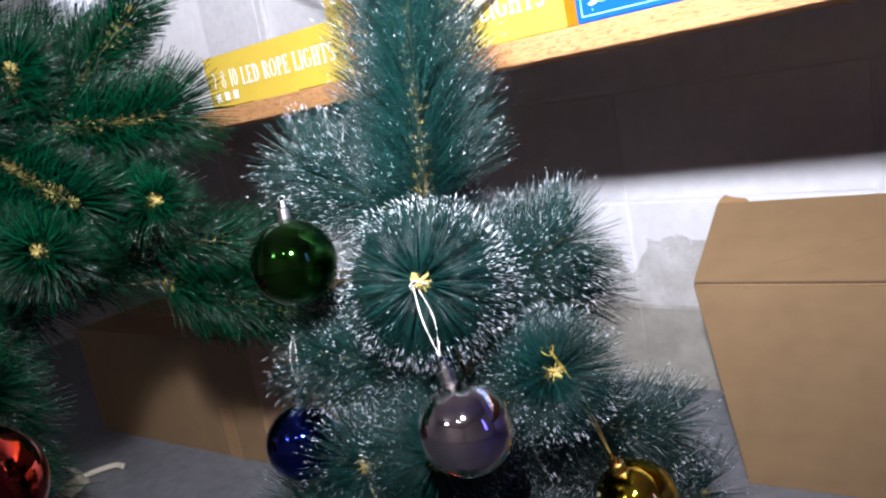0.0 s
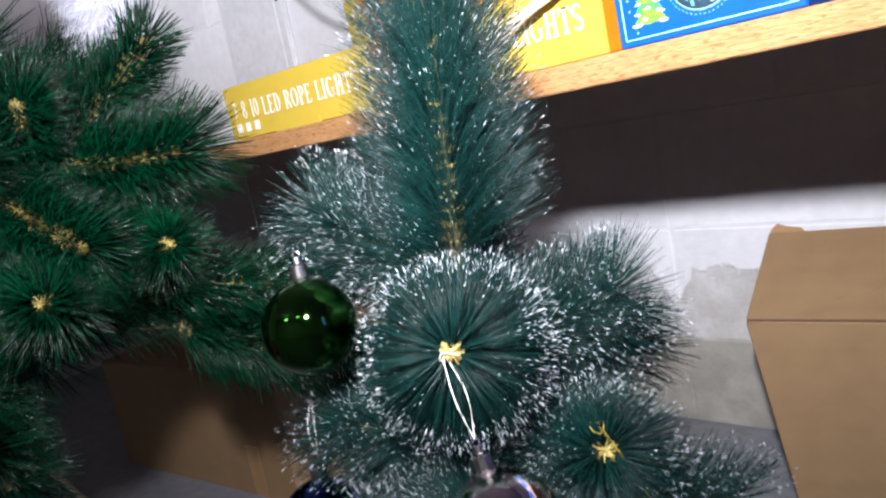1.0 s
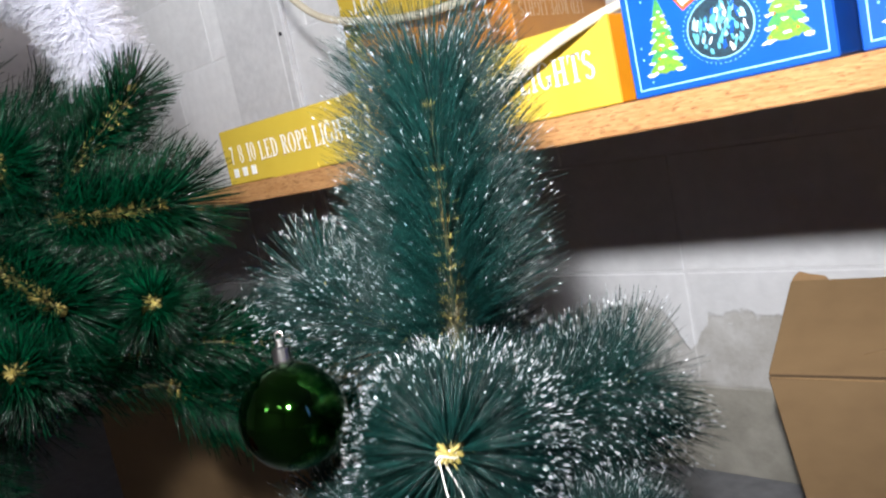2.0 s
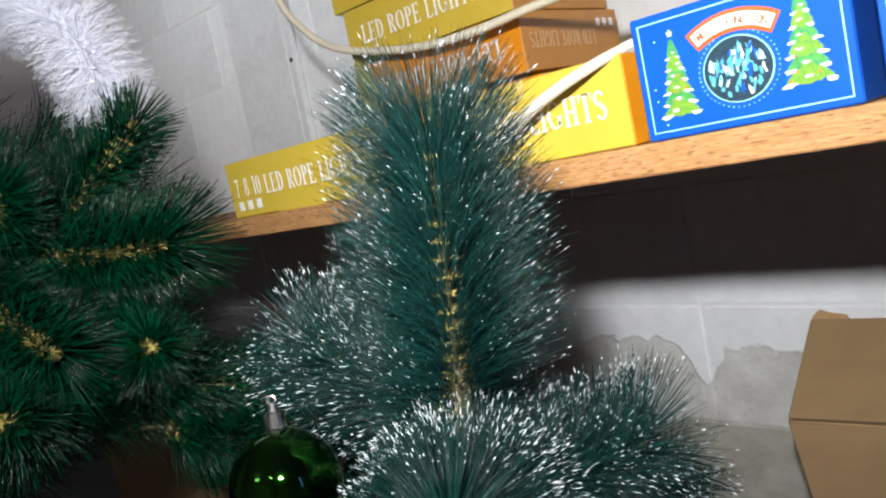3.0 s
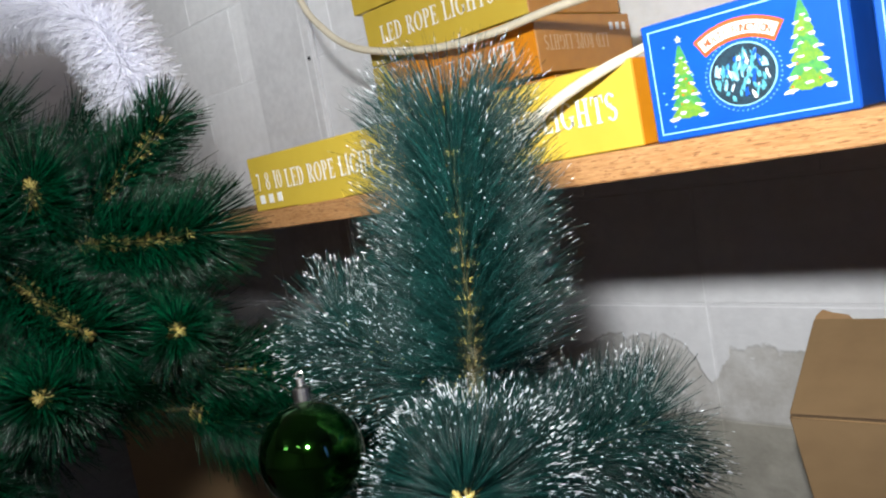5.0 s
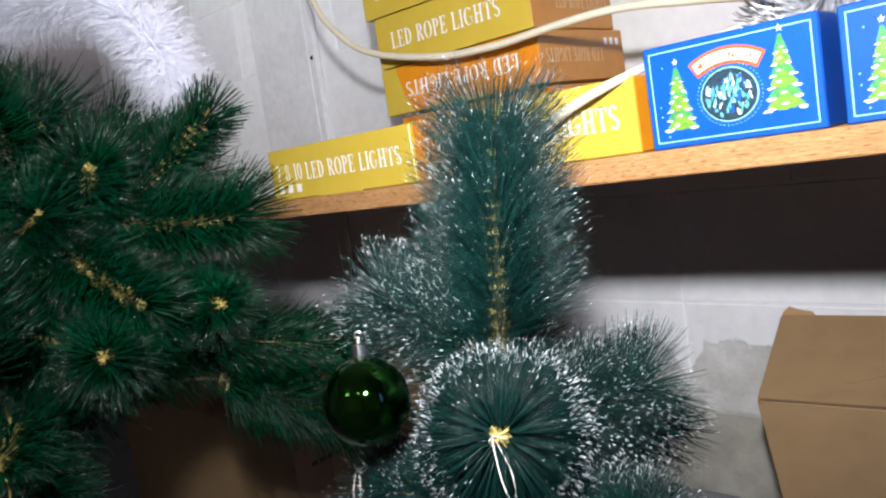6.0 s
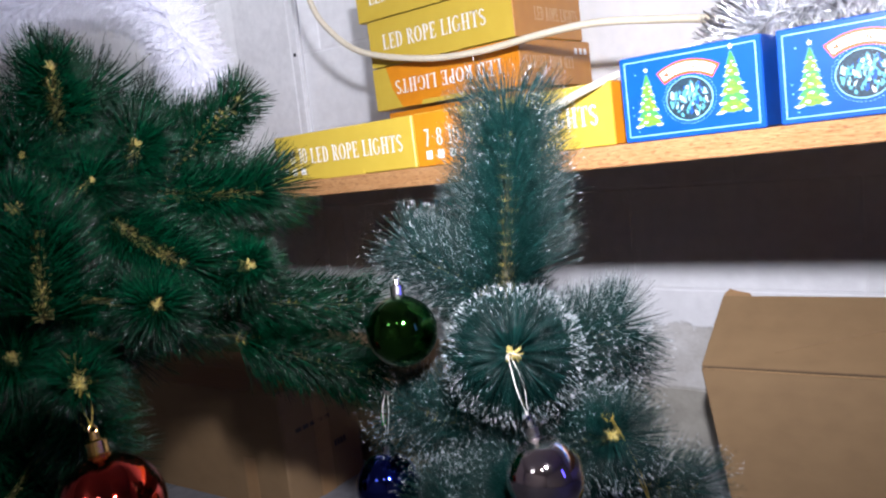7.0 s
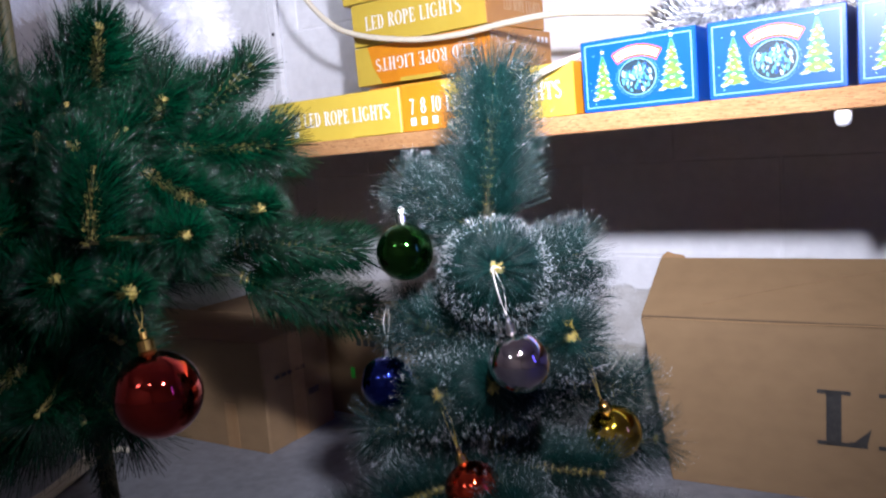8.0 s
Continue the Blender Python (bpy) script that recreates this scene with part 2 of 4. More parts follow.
def poly_bm(points, y, thick=0.0006, bm=None):
    """A thin printed shape in the x-z plane, its face towards -y."""
    bm = bm or bmesh.new()
    a = [bm.verts.new((px, y - thick, pz)) for px, pz in points]
    c = [bm.verts.new((px, y, pz)) for px, pz in points]
    bm.faces.new(a)
    n = len(points)
    for i in range(n):
        bm.faces.new((a[i], a[(i + 1) % n], c[(i + 1) % n], c[i]))
    return bm


def tube_bm(points, radius, sides=8, bm=None, closed_ends=True, radii=None):
    """A tube along a smooth line through the points."""
    pts = [Vector(p) for p in points]
    fine = []
    for i in range(len(pts) - 1):
        p0, p1, p2, p3 = pts[max(i - 1, 0)], pts[i], pts[i + 1], pts[min(i + 2, len(pts) - 1)]
        for k in range(6):
            t = k / 6
            fine.append(0.5 * ((2 * p1) + (p2 - p0) * t + (2 * p0 - 5 * p1 + 4 * p2 - p3) * t * t + (3 * p1 - p0 - 3 * p2 + p3) * t ** 3))
    fine.append(pts[-1])
    bm = bm or bmesh.new()
    rings = []
    for i, p in enumerate(fine):
        d = (fine[min(i + 1, len(fine) - 1)] - fine[max(i - 1, 0)]).normalized()
        u = d.cross(Vector((0.13, 0.2, 0.97))).normalized()
        v = d.cross(u)
        r = radius if radii is None else radii[0] + (radii[1] - radii[0]) * i / (len(fine) - 1)
        rings.append([bm.verts.new(p + r * (math.cos(a) * u + math.sin(a) * v)) for a in (2 * math.pi * k / sides for k in range(sides))])
    for a, c in zip(rings, rings[1:]):
        for k in range(sides):
            bm.faces.new((a[k], a[(k + 1) % sides], c[(k + 1) % sides], c[k]))
    if closed_ends:
        bm.faces.new(rings[0])
        bm.faces.new(rings[-1])
    return bm


def lathe_bm(profile, sides=32, bm=None):
    """A turned shape about z from (radius, height) pairs."""
    bm = bm or bmesh.new()
    rings = []
    for r, z in profile:
        if r < 1e-6:
            rings.append([bm.verts.new((0, 0, z))])
        else:
            rings.append([bm.verts.new((r * math.cos(2 * math.pi * k / sides), r * math.sin(2 * math.pi * k / sides), z)) for k in range(sides)])
    for a, c in zip(rings, rings[1:]):
        for k in range(sides):
            q = [a[k % len(a)], a[(k + 1) % len(a)], c[(k + 1) % len(c)], c[k % len(c)]]
            q = list(dict.fromkeys(q))
            if len(q) > 2:
                bm.faces.new(q)
    return bm


def text_ob(words, size, mat, parent, m, squeeze=1.0, align="LEFT", name="lettering"):
    cu = bpy.data.curves.new(name, "FONT")
    cu.body, cu.size, cu.extrude, cu.align_x = words, size, 0.0003, align
    cu.offset = size * 0.022
    tmp = bpy.data.objects.new("tmp", cu)
    scene.collection.objects.link(tmp)
    deps = bpy.context.evaluated_depsgraph_get()
    me = bpy.data.meshes.new_from_object(tmp.evaluated_get(deps))
    bpy.data.objects.remove(tmp)
    me.transform(Matrix.Diagonal((squeeze, 1, 1, 1)))
    me.materials.clear()
    me.materials.append(mat)
    ob = new(name, me)
    ob.matrix_basis = m
    ob.parent = parent
    return ob


def ring_quads(bm, cx, cz, rx, rz, ix, iz, a0=0.0, a1=360.0, n=20):
    """A band between two ellipses, thick at the sides and thin above and below."""
    row = []
    for k in range(n + 1):
        a = math.radians(a0 + (a1 - a0) * k / n)
        row.append([bm.verts.new((cx + r * math.cos(a), 0, cz + q * math.sin(a))) for r, q in ((rx, rz), (ix, iz))])
    for p, q in zip(row, row[1:]):
        bm.faces.new((p[0], q[0], q[1], p[1]))


def glyph(bm, ch):
    """One roman capital or numeral, one unit high, with serifs; returns its width."""
    def flat(*pts):
        bm.faces.new([bm.verts.new((px, 0, pz)) for px, pz in pts])

    def bar(x0, x1, z0, z1):
        flat((x0, z0), (x1, z0), (x1, z1), (x0, z1))

    def stem(x, z0=0.0, z1=1.0):
        bar(x, x + 0.17, z0 + 0.06, z1 - 0.06)
        bar(x - 0.08, x + 0.25, z0, z0 + 0.06)
        bar(x - 0.08, x + 0.25, z1 - 0.06, z1)

    if ch in "LEDPRIH1":
        stem(0.1)
    if ch in "LE":
        bar(0.35, 0.62, 0, 0.06)
        flat((0.52, 0.06), (0.62, 0.06), (0.65, 0.32), (0.6, 0.2))
    if ch == "E":
        bar(0.35, 0.60, 0.94, 1)
        flat((0.5, 0.94), (0.6, 0.94), (0.61, 0.72), (0.57, 0.82))
        bar(0.27, 0.48, 0.48, 0.54)
        bar(0.45, 0.49, 0.38, 0.64)
    if ch == "D":
        ring_quads(bm, 0.3, 0.5, 0.42, 0.5, 0.24, 0.44, -90, 90, 12)
    if ch in "PR":
        ring_quads(bm, 0.3, 0.735, 0.33, 0.265, 0.16, 0.205, -90, 90, 10)
    if ch == "R":
        flat((0.30, 0.47), (0.46, 0.47), (0.76, 0.0), (0.56, 0.0))
    if ch == "H":
        stem(0.56)
        bar(0.27, 0.56, 0.47, 0.54)
    if ch == "T":
        stem(0.27)
        bar(0.02, 0.69, 0.94, 1)
        for x, d in ((0.02, 1), (0.69, -1)):
            flat((x, 0.94), (x + 0.07 * d, 0.94), (x + 0.01 * d, 0.7), (x - 0.02 * d, 0.7))
    if ch in "OG":
        ring_quads(bm, 0.40, 0.5, 0.40, 0.5, 0.21, 0.45, 0 if ch == "O" else 42, 360 if ch == "O" else 330, 24)
    if ch == "G":
        bar(0.58, 0.74, 0.10, 0.44)
        bar(0.50, 0.80, 0.40, 0.46)
    if ch == "S":
        ring_quads(bm, 0.30, 0.735, 0.28, 0.265, 0.13, 0.20, 25, 250, 14)
        ring_quads(bm, 0.32, 0.265, 0.28, 0.265, 0.13, 0.20, -155, 75, 14)
        flat((0.12, 0.62), (0.30, 0.63), (0.52, 0.40), (0.36, 0.36))
    if ch == "0":
        ring_quads(bm, 0.30, 0.5, 0.30, 0.5, 0.13, 0.45)
    if ch == "8":
        ring_quads(bm, 0.30, 0.76, 0.25, 0.24, 0.11, 0.19)
        ring_quads(bm, 0.30, 0.27, 0.29, 0.27, 0.13, 0.21)
    if ch == "7":
        bar(0.04, 0.56, 0.88, 1)
        flat((0.42, 0.88), (0.56, 0.88), (0.34, 0), (0.16, 0))
    return {"I": 0.45, "1": 0.45, "L": 0.74, "E": 0.74, "D": 0.82, "P": 0.72, "R": 0.82, "H": 0.92, "T": 0.78, "O": 0.88, "G": 0.90, "S": 0.70, " ": 0.42}.get(ch, 0.68)


def roman(words, x0, x1, z0, height, mat, parent, m):
    """A line of roman capitals printed from x0 to x1 on the face that m gives."""
    bm = bmesh.new()
    x = 0.0
    for ch in words:
        had = set(bm.verts)
        wide = glyph(bm, ch)
        for v in bm.verts:
            if v not in had:
                v.co.x += x
        x += wide
    for v in bm.verts:
        v.co = (x0 + v.co.x * (x1 - x0) / x, -0.0002, z0 + v.co.z * height)
    return part("lettering", bm, mat, parent, m=m)


def tri_mesh(name, verts, tris, mat_index, mats):
    me = bpy.data.meshes.new(name)
    me.vertices.add(len(verts))
    me.vertices.foreach_set("co", np.asarray(verts, dtype=np.float32).ravel())
    me.loops.add(len(tris) * 3)
    me.loops.foreach_set("vertex_index", np.asarray(tris, dtype=np.int32).ravel())
    me.polygons.add(len(tris))
    me.polygons.foreach_set("loop_start", np.arange(len(tris), dtype=np.int32) * 3)
    for mt in mats:
        me.materials.append(mt)
    me.polygons.foreach_set("material_index", np.asarray(mat_index, dtype=np.int32))
    me.update(calc_edges=True)
    return me


def spikes(base, tip, width, rng, blunt=0.45):
    """Three-sided fibres from base to tip points, narrower at the tip."""
    n = len(base)
    d = tip - base
    d = d / np.linalg.norm(d, axis=1, keepdims=True)
    u = np.cross(d, rng.normal(size=(n, 3)))
    u /= np.linalg.norm(u, axis=1, keepdims=True)
    v = np.cross(d, u)
    vs = np.empty((n, 6, 3))
    for k in range(3):
        a = 2 * math.pi * k / 3
        side = width[:, None] * (math.cos(a) * u + math.sin(a) * v)
        vs[:, k] = base + side
        vs[:, k + 3] = tip + blunt * side
    idx = np.arange(n)[:, None, None] * 6
    f = np.array([[0, 1, 4], [0, 4, 3], [1, 2, 5], [1, 5, 4], [2, 0, 3], [2, 3, 5], [3, 4, 5]])[None]
    return vs.reshape(-1, 3), (idx + f).reshape(-1, 3)


def spindles(base, tip, width, rng):
    """Double-pointed lumps between two points, thickest past the middle."""
    n = len(base)
    d = tip - base
    mid = base + d * 0.6
    d = d / np.linalg.norm(d, axis=1, keepdims=True)
    u = np.cross(d, rng.normal(size=(n, 3)))
    u /= np.linalg.norm(u, axis=1, keepdims=True)
    v = np.cross(d, u)
    vs = np.empty((n, 5, 3))
    for k in range(3):
        a = 2 * math.pi * k / 3
        vs[:, k] = mid + width[:, None] * (math.cos(a) * u + math.sin(a) * v)
    vs[:, 3], vs[:, 4] = base, tip
    idx = np.arange(n)[:, None, None] * 5
    f = np.array([[0, 1, 4], [1, 2, 4], [2, 0, 4], [1, 0, 3], [2, 1, 3], [0, 2, 3]])[None]
    return vs.reshape(-1, 3), (idx + f).reshape(-1, 3)


def brush(line, radius, count, seed, lean=35.0, snow=0.0, width=0.00034, droop=0.0, start=0.0, taper=0.75, snow_size=1.0, end_fan=0.0, gap=0.009, grade=0.0, spread=9.0):
    """Fibres standing out all round a line, like a bottle brush; returns arrays of green and white faces."""
    rng = np.random.default_rng(seed)
    pts = np.array(line, dtype=float)
    seg = np.linalg.norm(np.diff(pts, axis=0), axis=1)
    cum = np.concatenate([[0], np.cumsum(seg)]) / seg.sum()
    s = start + (1 - start) * rng.random(count)
    if end_fan:
        pick = rng.random(count) < end_fan
        s[pick] = 1 - 0.06 * rng.random(pick.sum())
    base = np.stack([np.interp(s, cum, pts[:, k]) for k in range(3)], axis=1)
    ahead = np.stack([np.interp(np.minimum(s + 0.05, 1.0), cum, pts[:, k]) - np.interp(np.minimum(s + 0.05, 1.0) - 0.06, cum, pts[:, k]) for k in range(3)], axis=1)
    ahead /= np.linalg.norm(ahead, axis=1, keepdims=True)
    u = np.cross(ahead, np.array([0.31, 0.17, 0.93]))
    u /= np.linalg.norm(u, axis=1, keepdims=True)
    v = np.cross(ahead, u)
    ang = rng.random(count) * 2 * math.pi
    tilt = np.radians(lean + grade * (s - 0.5) + rng.normal(0, spread, count) + np.where(s > 0.93, 14 * rng.random(count), 0))
    out = np.cos(tilt)[:, None] * (np.cos(ang)[:, None] * u + np.sin(ang)[:, None] * v) + np.sin(tilt)[:, None] * ahead
    reach = radius / math.cos(math.radians(lean)) * (1 - (1 - taper) * s) * (0.82 + 0.22 * rng.random(count))
    tip = base + out * reach[:, None]
    tip[:, 2] -= droop * reach
    base = base + out * (gap * (0.5 + rng.random(count)))[:, None]
    v1, f1 = spikes(base, tip, width * (0.8 + 0.5 * rng.random(count)), rng)
    vs, fs, mi = [v1], [f1], [np.zeros(len(f1), int)]
    if snow:
        keep = rng.random(count) < snow
        b, t = base[keep], tip[keep]
        k = (0.86 + 0.10 * rng.random(len(b)))[:, None]
        v2, f2 = spindles(b + (t - b) * k, t + (t - b) * 0.015, (0.00017 + 0.00030 * rng.random(len(b)) ** 3) * snow_size, rng)
        vs.append(v2), fs.append(f2 + len(v1)), mi.append(np.ones(len(f2), int))
        keep = rng.random(count) < snow * 0.22
        b, t = base[keep], tip[keep]
        k = (0.35 + 0.45 * rng.random(len(b)))[:, None]
        v3, f3 = spindles(b + (t - b) * k, b + (t - b) * (k + 0.08), (0.00016 + 0.00036 * rng.random(len(b)) ** 2) * snow_size, rng)
        off = len(v1) + len(v2)
        vs.append(v3), fs.append(f3 + off), mi.append(np.ones(len(f3), int))
    return np.concatenate(vs), np.concatenate(fs), np.concatenate(mi)


def core(line, seed, step=0.0052, length=0.012, width=0.0010):
    """Short tan fibres bound into the twig in regular tufts."""
    rng = np.random.default_rng(seed)
    pts = np.array(line, dtype=float)
    seg = np.linalg.norm(np.diff(pts, axis=0), axis=1)
    total = seg.sum()
    cum = np.concatenate([[0], np.cumsum(seg)]) / total
    n = max(int(total / step), 4)
    s = np.repeat((np.arange(n) + 0.5) / n, 16)
    s[-24:] = 1.0
    m = len(s)
    base = np.stack([np.interp(s, cum, pts[:, k]) for k in range(3)], axis=1)
    ax = pts[-1] - pts[-2]
    ax /= np.linalg.norm(ax)
    u = np.cross(ax, [0.3, 0.2, 0.9])
    u /= np.linalg.norm(u)
    v = np.cross(ax, u)
    ang = rng.random(m) * 2 * math.pi
    lean = np.where(s >= 1.0, 1.1 * rng.random(m), 0.18)
    out = np.cos(lean)[:, None] * (np.cos(ang)[:, None] * u + np.sin(ang)[:, None] * v) + np.sin(lean)[:, None] * ax
    tip = base + out * (np.where(s >= 1.0, min(0.0085, length), length) * (0.75 + 0.3 * rng.random(m)))[:, None]
    return spikes(base, tip, np.full(m, width), rng, 0.8)


def bough(tree, p0, p1, radius, count, seed, mats, sag=0.0, lean=35.0, snow=0.0, label="", fibre_step=0.0066, fibre=0.012, fibre_width=0.0009, **kw):
    """One bough of a tree: a mesh of needles with its twig as a part under it."""
    a, c = Vector(p0), Vector(p1)
    mid = (a + c) / 2 + Vector((0, 0, -sag))
    line = [a, (a + mid) / 2 + Vector((0, 0, -sag * 0.25)), mid, (mid + c) / 2 + Vector((0, 0, -sag * 0.25)), c]
    v, f, mi = brush(line, radius, count, seed, lean, snow, **kw)
    ob = new("branch", tri_mesh("branch", v, f, mi, mats))
    ob.parent = tree
    if label:
        ob["label"] = label
    twig = part("twig", tube_bm(line, 0.0016, 6, radii=(0.0022, 0.0014)), M_TWIG, ob)
    cv, cf = core(line, seed + 5, fibre_step, fibre, fibre_width)
    fib = new("core_fibre", tri_mesh("core_fibre", cv, cf, np.zeros(len(cf), int), [M_TAN]))
    fib.parent = ob
    fib["kind"] = "stuff"
    return ob


# ---------------------------------------------------------------- setting
floor = link("floor", box_bm(-2.6, 2.2, -3.0, WALL + 0.06, FLOOR - 0.12, FLOOR), M_FLOOR)
tagged(floor, "grey smooth concrete floor", "floor", kind="structure")
wall_north = link("wall_north", box_bm(-2.6, 2.2, WALL + 0.0020, WALL + 0.2, FLOOR, 2.3), M_WALL)
tagged(wall_north, "white painted block wall with flaking paint", "wall", kind="structure")
for nm, dims in (("wall_west", (-2.8, -2.6, -3.0, WALL + 0.2, FLOOR - 0.12, 2.3)), ("wall_east", (2.2, 2.4, -3.0, WALL + 0.2, FLOOR - 0.12, 2.3)),
                 ("wall_south", (-2.8, 2.4, -3.2, -3.0, FLOOR - 0.12, 2.3))):
    tagged(link(nm, box_bm(*dims), M_PLASTER), "plain grey plastered wall", "wall", kind="structure")
tagged(link("ceiling", box_bm(-2.8, 2.4, -3.2, WALL + 0.2, 2.3, 2.45), M_PLASTER), "plain pale ceiling", "ceiling", kind="structure")

# shelf
SLOPE = 0.0165


def shelf_z(x):
    return 0.694 + (x + 0.291) * SLOPE


TILT = -math.degrees(math.atan(SLOPE))
shelf = link("shelf", box_bm(-2.25, 1.2, 0, WALL - SHELF_Y - 0.012, -0.0240, -0.0002, 0.0012), M_CHIP, m=pose(-0.291, SHELF_Y, 0.694, 0, TILT, 0))
tagged(shelf, "raw chipboard shelf board fixed along the wall", "shelf", kind="structure")

# ---------------------------------------------------------------- shelf goods


def light_box(x0, x1, z, y0, depth, height, colours, label, words=True, numbers=True, flip=False, turn=0.0, split=None):
    """A flat carton of rope lights; the front towards -y, the end towards +x."""
    w = x1 - x0
    ob = empty("rope_light_box", pose(x0, y0, z, 0, TILT, turn), label, "box", "boxes of rope lights")
    body, end = colours
    bm = box_bm(0, w, 0, depth, 0.0005, height, 0.0012)
    for f in bm.faces:
        c = f.calc_center_median()
        f.material_index = 1 if c.x > w - 0.002 and f.normal.x > 0.5 else 0
    part("carton", bm, [body, end], ob)
    # tuck flap along the lower front edge
    part("tuck_flap", poly_bm([(w * 0.34, 0.0), (w * 0.66, 0.0), (w * 0.65, height * 0.10), (w * 0.35, height * 0.10)], -0.0001, 0.0008), body, ob)
    if split:
        part("printed_panel", poly_bm(split, -0.0001, 0.0005), M_ORANGE if body is M_YELLOW else M_YELLOW, ob)
    face = pose(w, -0.0012, height) @ Matrix.Diagonal((-1, 1, -1, 1)) if flip else pose(0, -0.0012, 0)
    if words:
        roman("LED ROPE LIGHTS", w * (0.285 if numbers else 0.11), w * (0.94 if numbers else 0.84), height * 0.35, height * 0.32, M_WHITEPRINT, ob, face)
    if numbers:
        for n, at, wide in (("7", 0.055, 0.035), ("8", 0.125, 0.04), ("10", 0.195, 0.065)):
            roman(n, w * at, w * (at + wide), height * 0.37, height * 0.32, M_WHITEPRINT, ob, face)
            x = w * at
            bm = poly_bm([(x, height * 0.13), (x + 0.010, height * 0.13), (x + 0.010, height * 0.29), (x, height * 0.29)], -0.0006, 0.0006)
            part("tick_box", bm, M_WHITEPRINT, ob)
    return ob


H = 0.070
light_box(-0.879, -0.594, shelf_z(-0.879), 0.773, 0.19, H, (M_YELLOW, M_YELLOW), "yellow card box of rope lights with white lettering", True, True)
light_box(-0.592, -0.304, shelf_z(-0.592), 0.776, 0.19, H * 1.01, (M_YELLOW, M_ORANGE), "yellow and orange card box of rope lights",
          True, True, split=[(0.001, 0.001), (0.10, 0.001), (0.075, 0.0695), (0.001, 0.0695)])
Z0 = shelf_z(-0.91) + 0.001
light_box(-0.900, -0.585, Z0, 1.070, 0.22, 0.100, (M_ORANGE, M_BROWNCARD), "orange card box at the foot of the stack", False, False)
s2 = light_box(-0.912, -0.592, Z0 + 0.1042, 1.050, 0.235, 0.076, (M_YELLOW, M_BROWNCARD), "orange and yellow rope light box lying upside down", True, False, True,
               split=[(0.035, 0.0755), (0.319, 0.0755), (0.319, 0.001), (0.065, 0.001), (0.045, 0.035)])
s3 = light_box(-0.914, -0.598, Z0 + 0.1822, 1.052, 0.22, 0.083, (M_YELLOW, M_BROWNCARD), "yellow rope light box with white lettering, in a stack", True, False)
light_box(-0.938, -0.640, Z0 + 0.2672, 1.055, 0.22, 0.078, (M_YELLOW, M_ORANGE), "yellow rope light box on top of the stack", True, False)
# print on the end faces
for ob, w, h, d, mat in ((s2, 0.320, 0.076, 0.235, M_FADED), (s3, 0.316, 0.083, 0.22, M_FADED)):
    face = pose(w + 0.0006, d, h, 0, 0, 90) @ Matrix.Diagonal((-1, 1, -1, 1)) if ob is s2 else pose(w + 0.0006, 0, 0, 0, 0, 90)
    roman("LED ROPE LIGHTS", d * 0.28, d * 0.94, h * 0.36, h * 0.26, mat, ob, face)
    if ob is s2:
        for k in range(3):
            y0 = 0.178 + k * 0.017
            part("tick_box", box_bm(w - 0.0004, w + 0.0006, y0, y0 + 0.009, h * 0.70, h * 0.84), M_WHITEPRINT, ob)


def printed_tree(ob, cx, z0, h, y):
    """A printed fir: ragged green tiers under lumps of snow, small coloured dots, and a star."""
    rng = random.Random(int(cx * 1e4))
    tiers = 6
    for k in range(tiers):
        f = k / tiers
        half = h * 0.25 * (1 - f * 0.80)
        zb, zt = z0 + h * f * 0.90, z0 + h * (f * 0.90 + 0.27)
        low = [(cx + half * u, zb + h * (0.035 * abs(u) + (0.0 if i % 2 else 0.035) + rng.uniform(0, 0.012))) for i, u in enumerate(np.linspace(-1, 1, 11))]
        part("printed_tier", poly_bm(low + [(cx + half * 0.22, zt), (cx - half * 0.22, zt)], y - 0.0001 * k, 0.0004), M_DEEPGREEN if k % 2 else M_GREENPRINT, ob)
        warm = [(cx - half * 0.45, zb + h * 0.03), (cx - half * 0.1, zb + h * 0.015), (cx + half * 0.4, zb + h * 0.04), (cx + half * 0.1, zb + h * 0.12), (cx - half * 0.2, zb + h * 0.10)]
        part("printed_light", poly_bm(warm, y - 0.0001 * k - 0.0002, 0.0004), M_GREENPRINT, ob)
        for side, size in ((-1, 1.0), (1, 1.0), (rng.uniform(-0.5, 0.5), 0.7)):
            px, pz = cx + half * 0.86 * side, zb + h * (0.03 if abs(side) == 1 else 0.10)
            lump = []
            for i in range(9):
                a = 2 * math.pi * i / 9
                r = h * 0.050 * size * (1.1 - f * 0.6) * rng.uniform(0.45, 1.25)
                lump.append((px + 1.5 * r * math.cos(a), pz + 0.55 * r * math.sin(a) - 0.15 * side * r * math.cos(a)))
            part("printed_snow", poly_bm(lump, y - 0.0001 * k - 0.0004, 0.0004), M_WHITEPRINT, ob)
    for k in range(5):
        f = rng.random() * 0.8
        px, pz = cx + h * 0.2 * (1 - f) * rng.uniform(-1, 1), z0 + h * (0.08 + f * 0.85)
        part("printed_dot", poly_bm([(px + 0.0008 * math.cos(a), pz + 0.0008 * math.sin(a)) for a in (math.pi * i / 3 for i in range(6))], y - 0.0014, 0.0003), M_REDPRINT, ob)
    star = []
    for i in range(10):
        r = h * (0.055 if i % 2 == 0 else 0.022)
        star.append((cx + r * math.sin(math.pi * i / 5), z0 + h * 1.10 + r * math.cos(math.pi * i / 5)))
    part("printed_star", poly_bm(star, y, 0.0006), M_WHITEPRINT, ob)


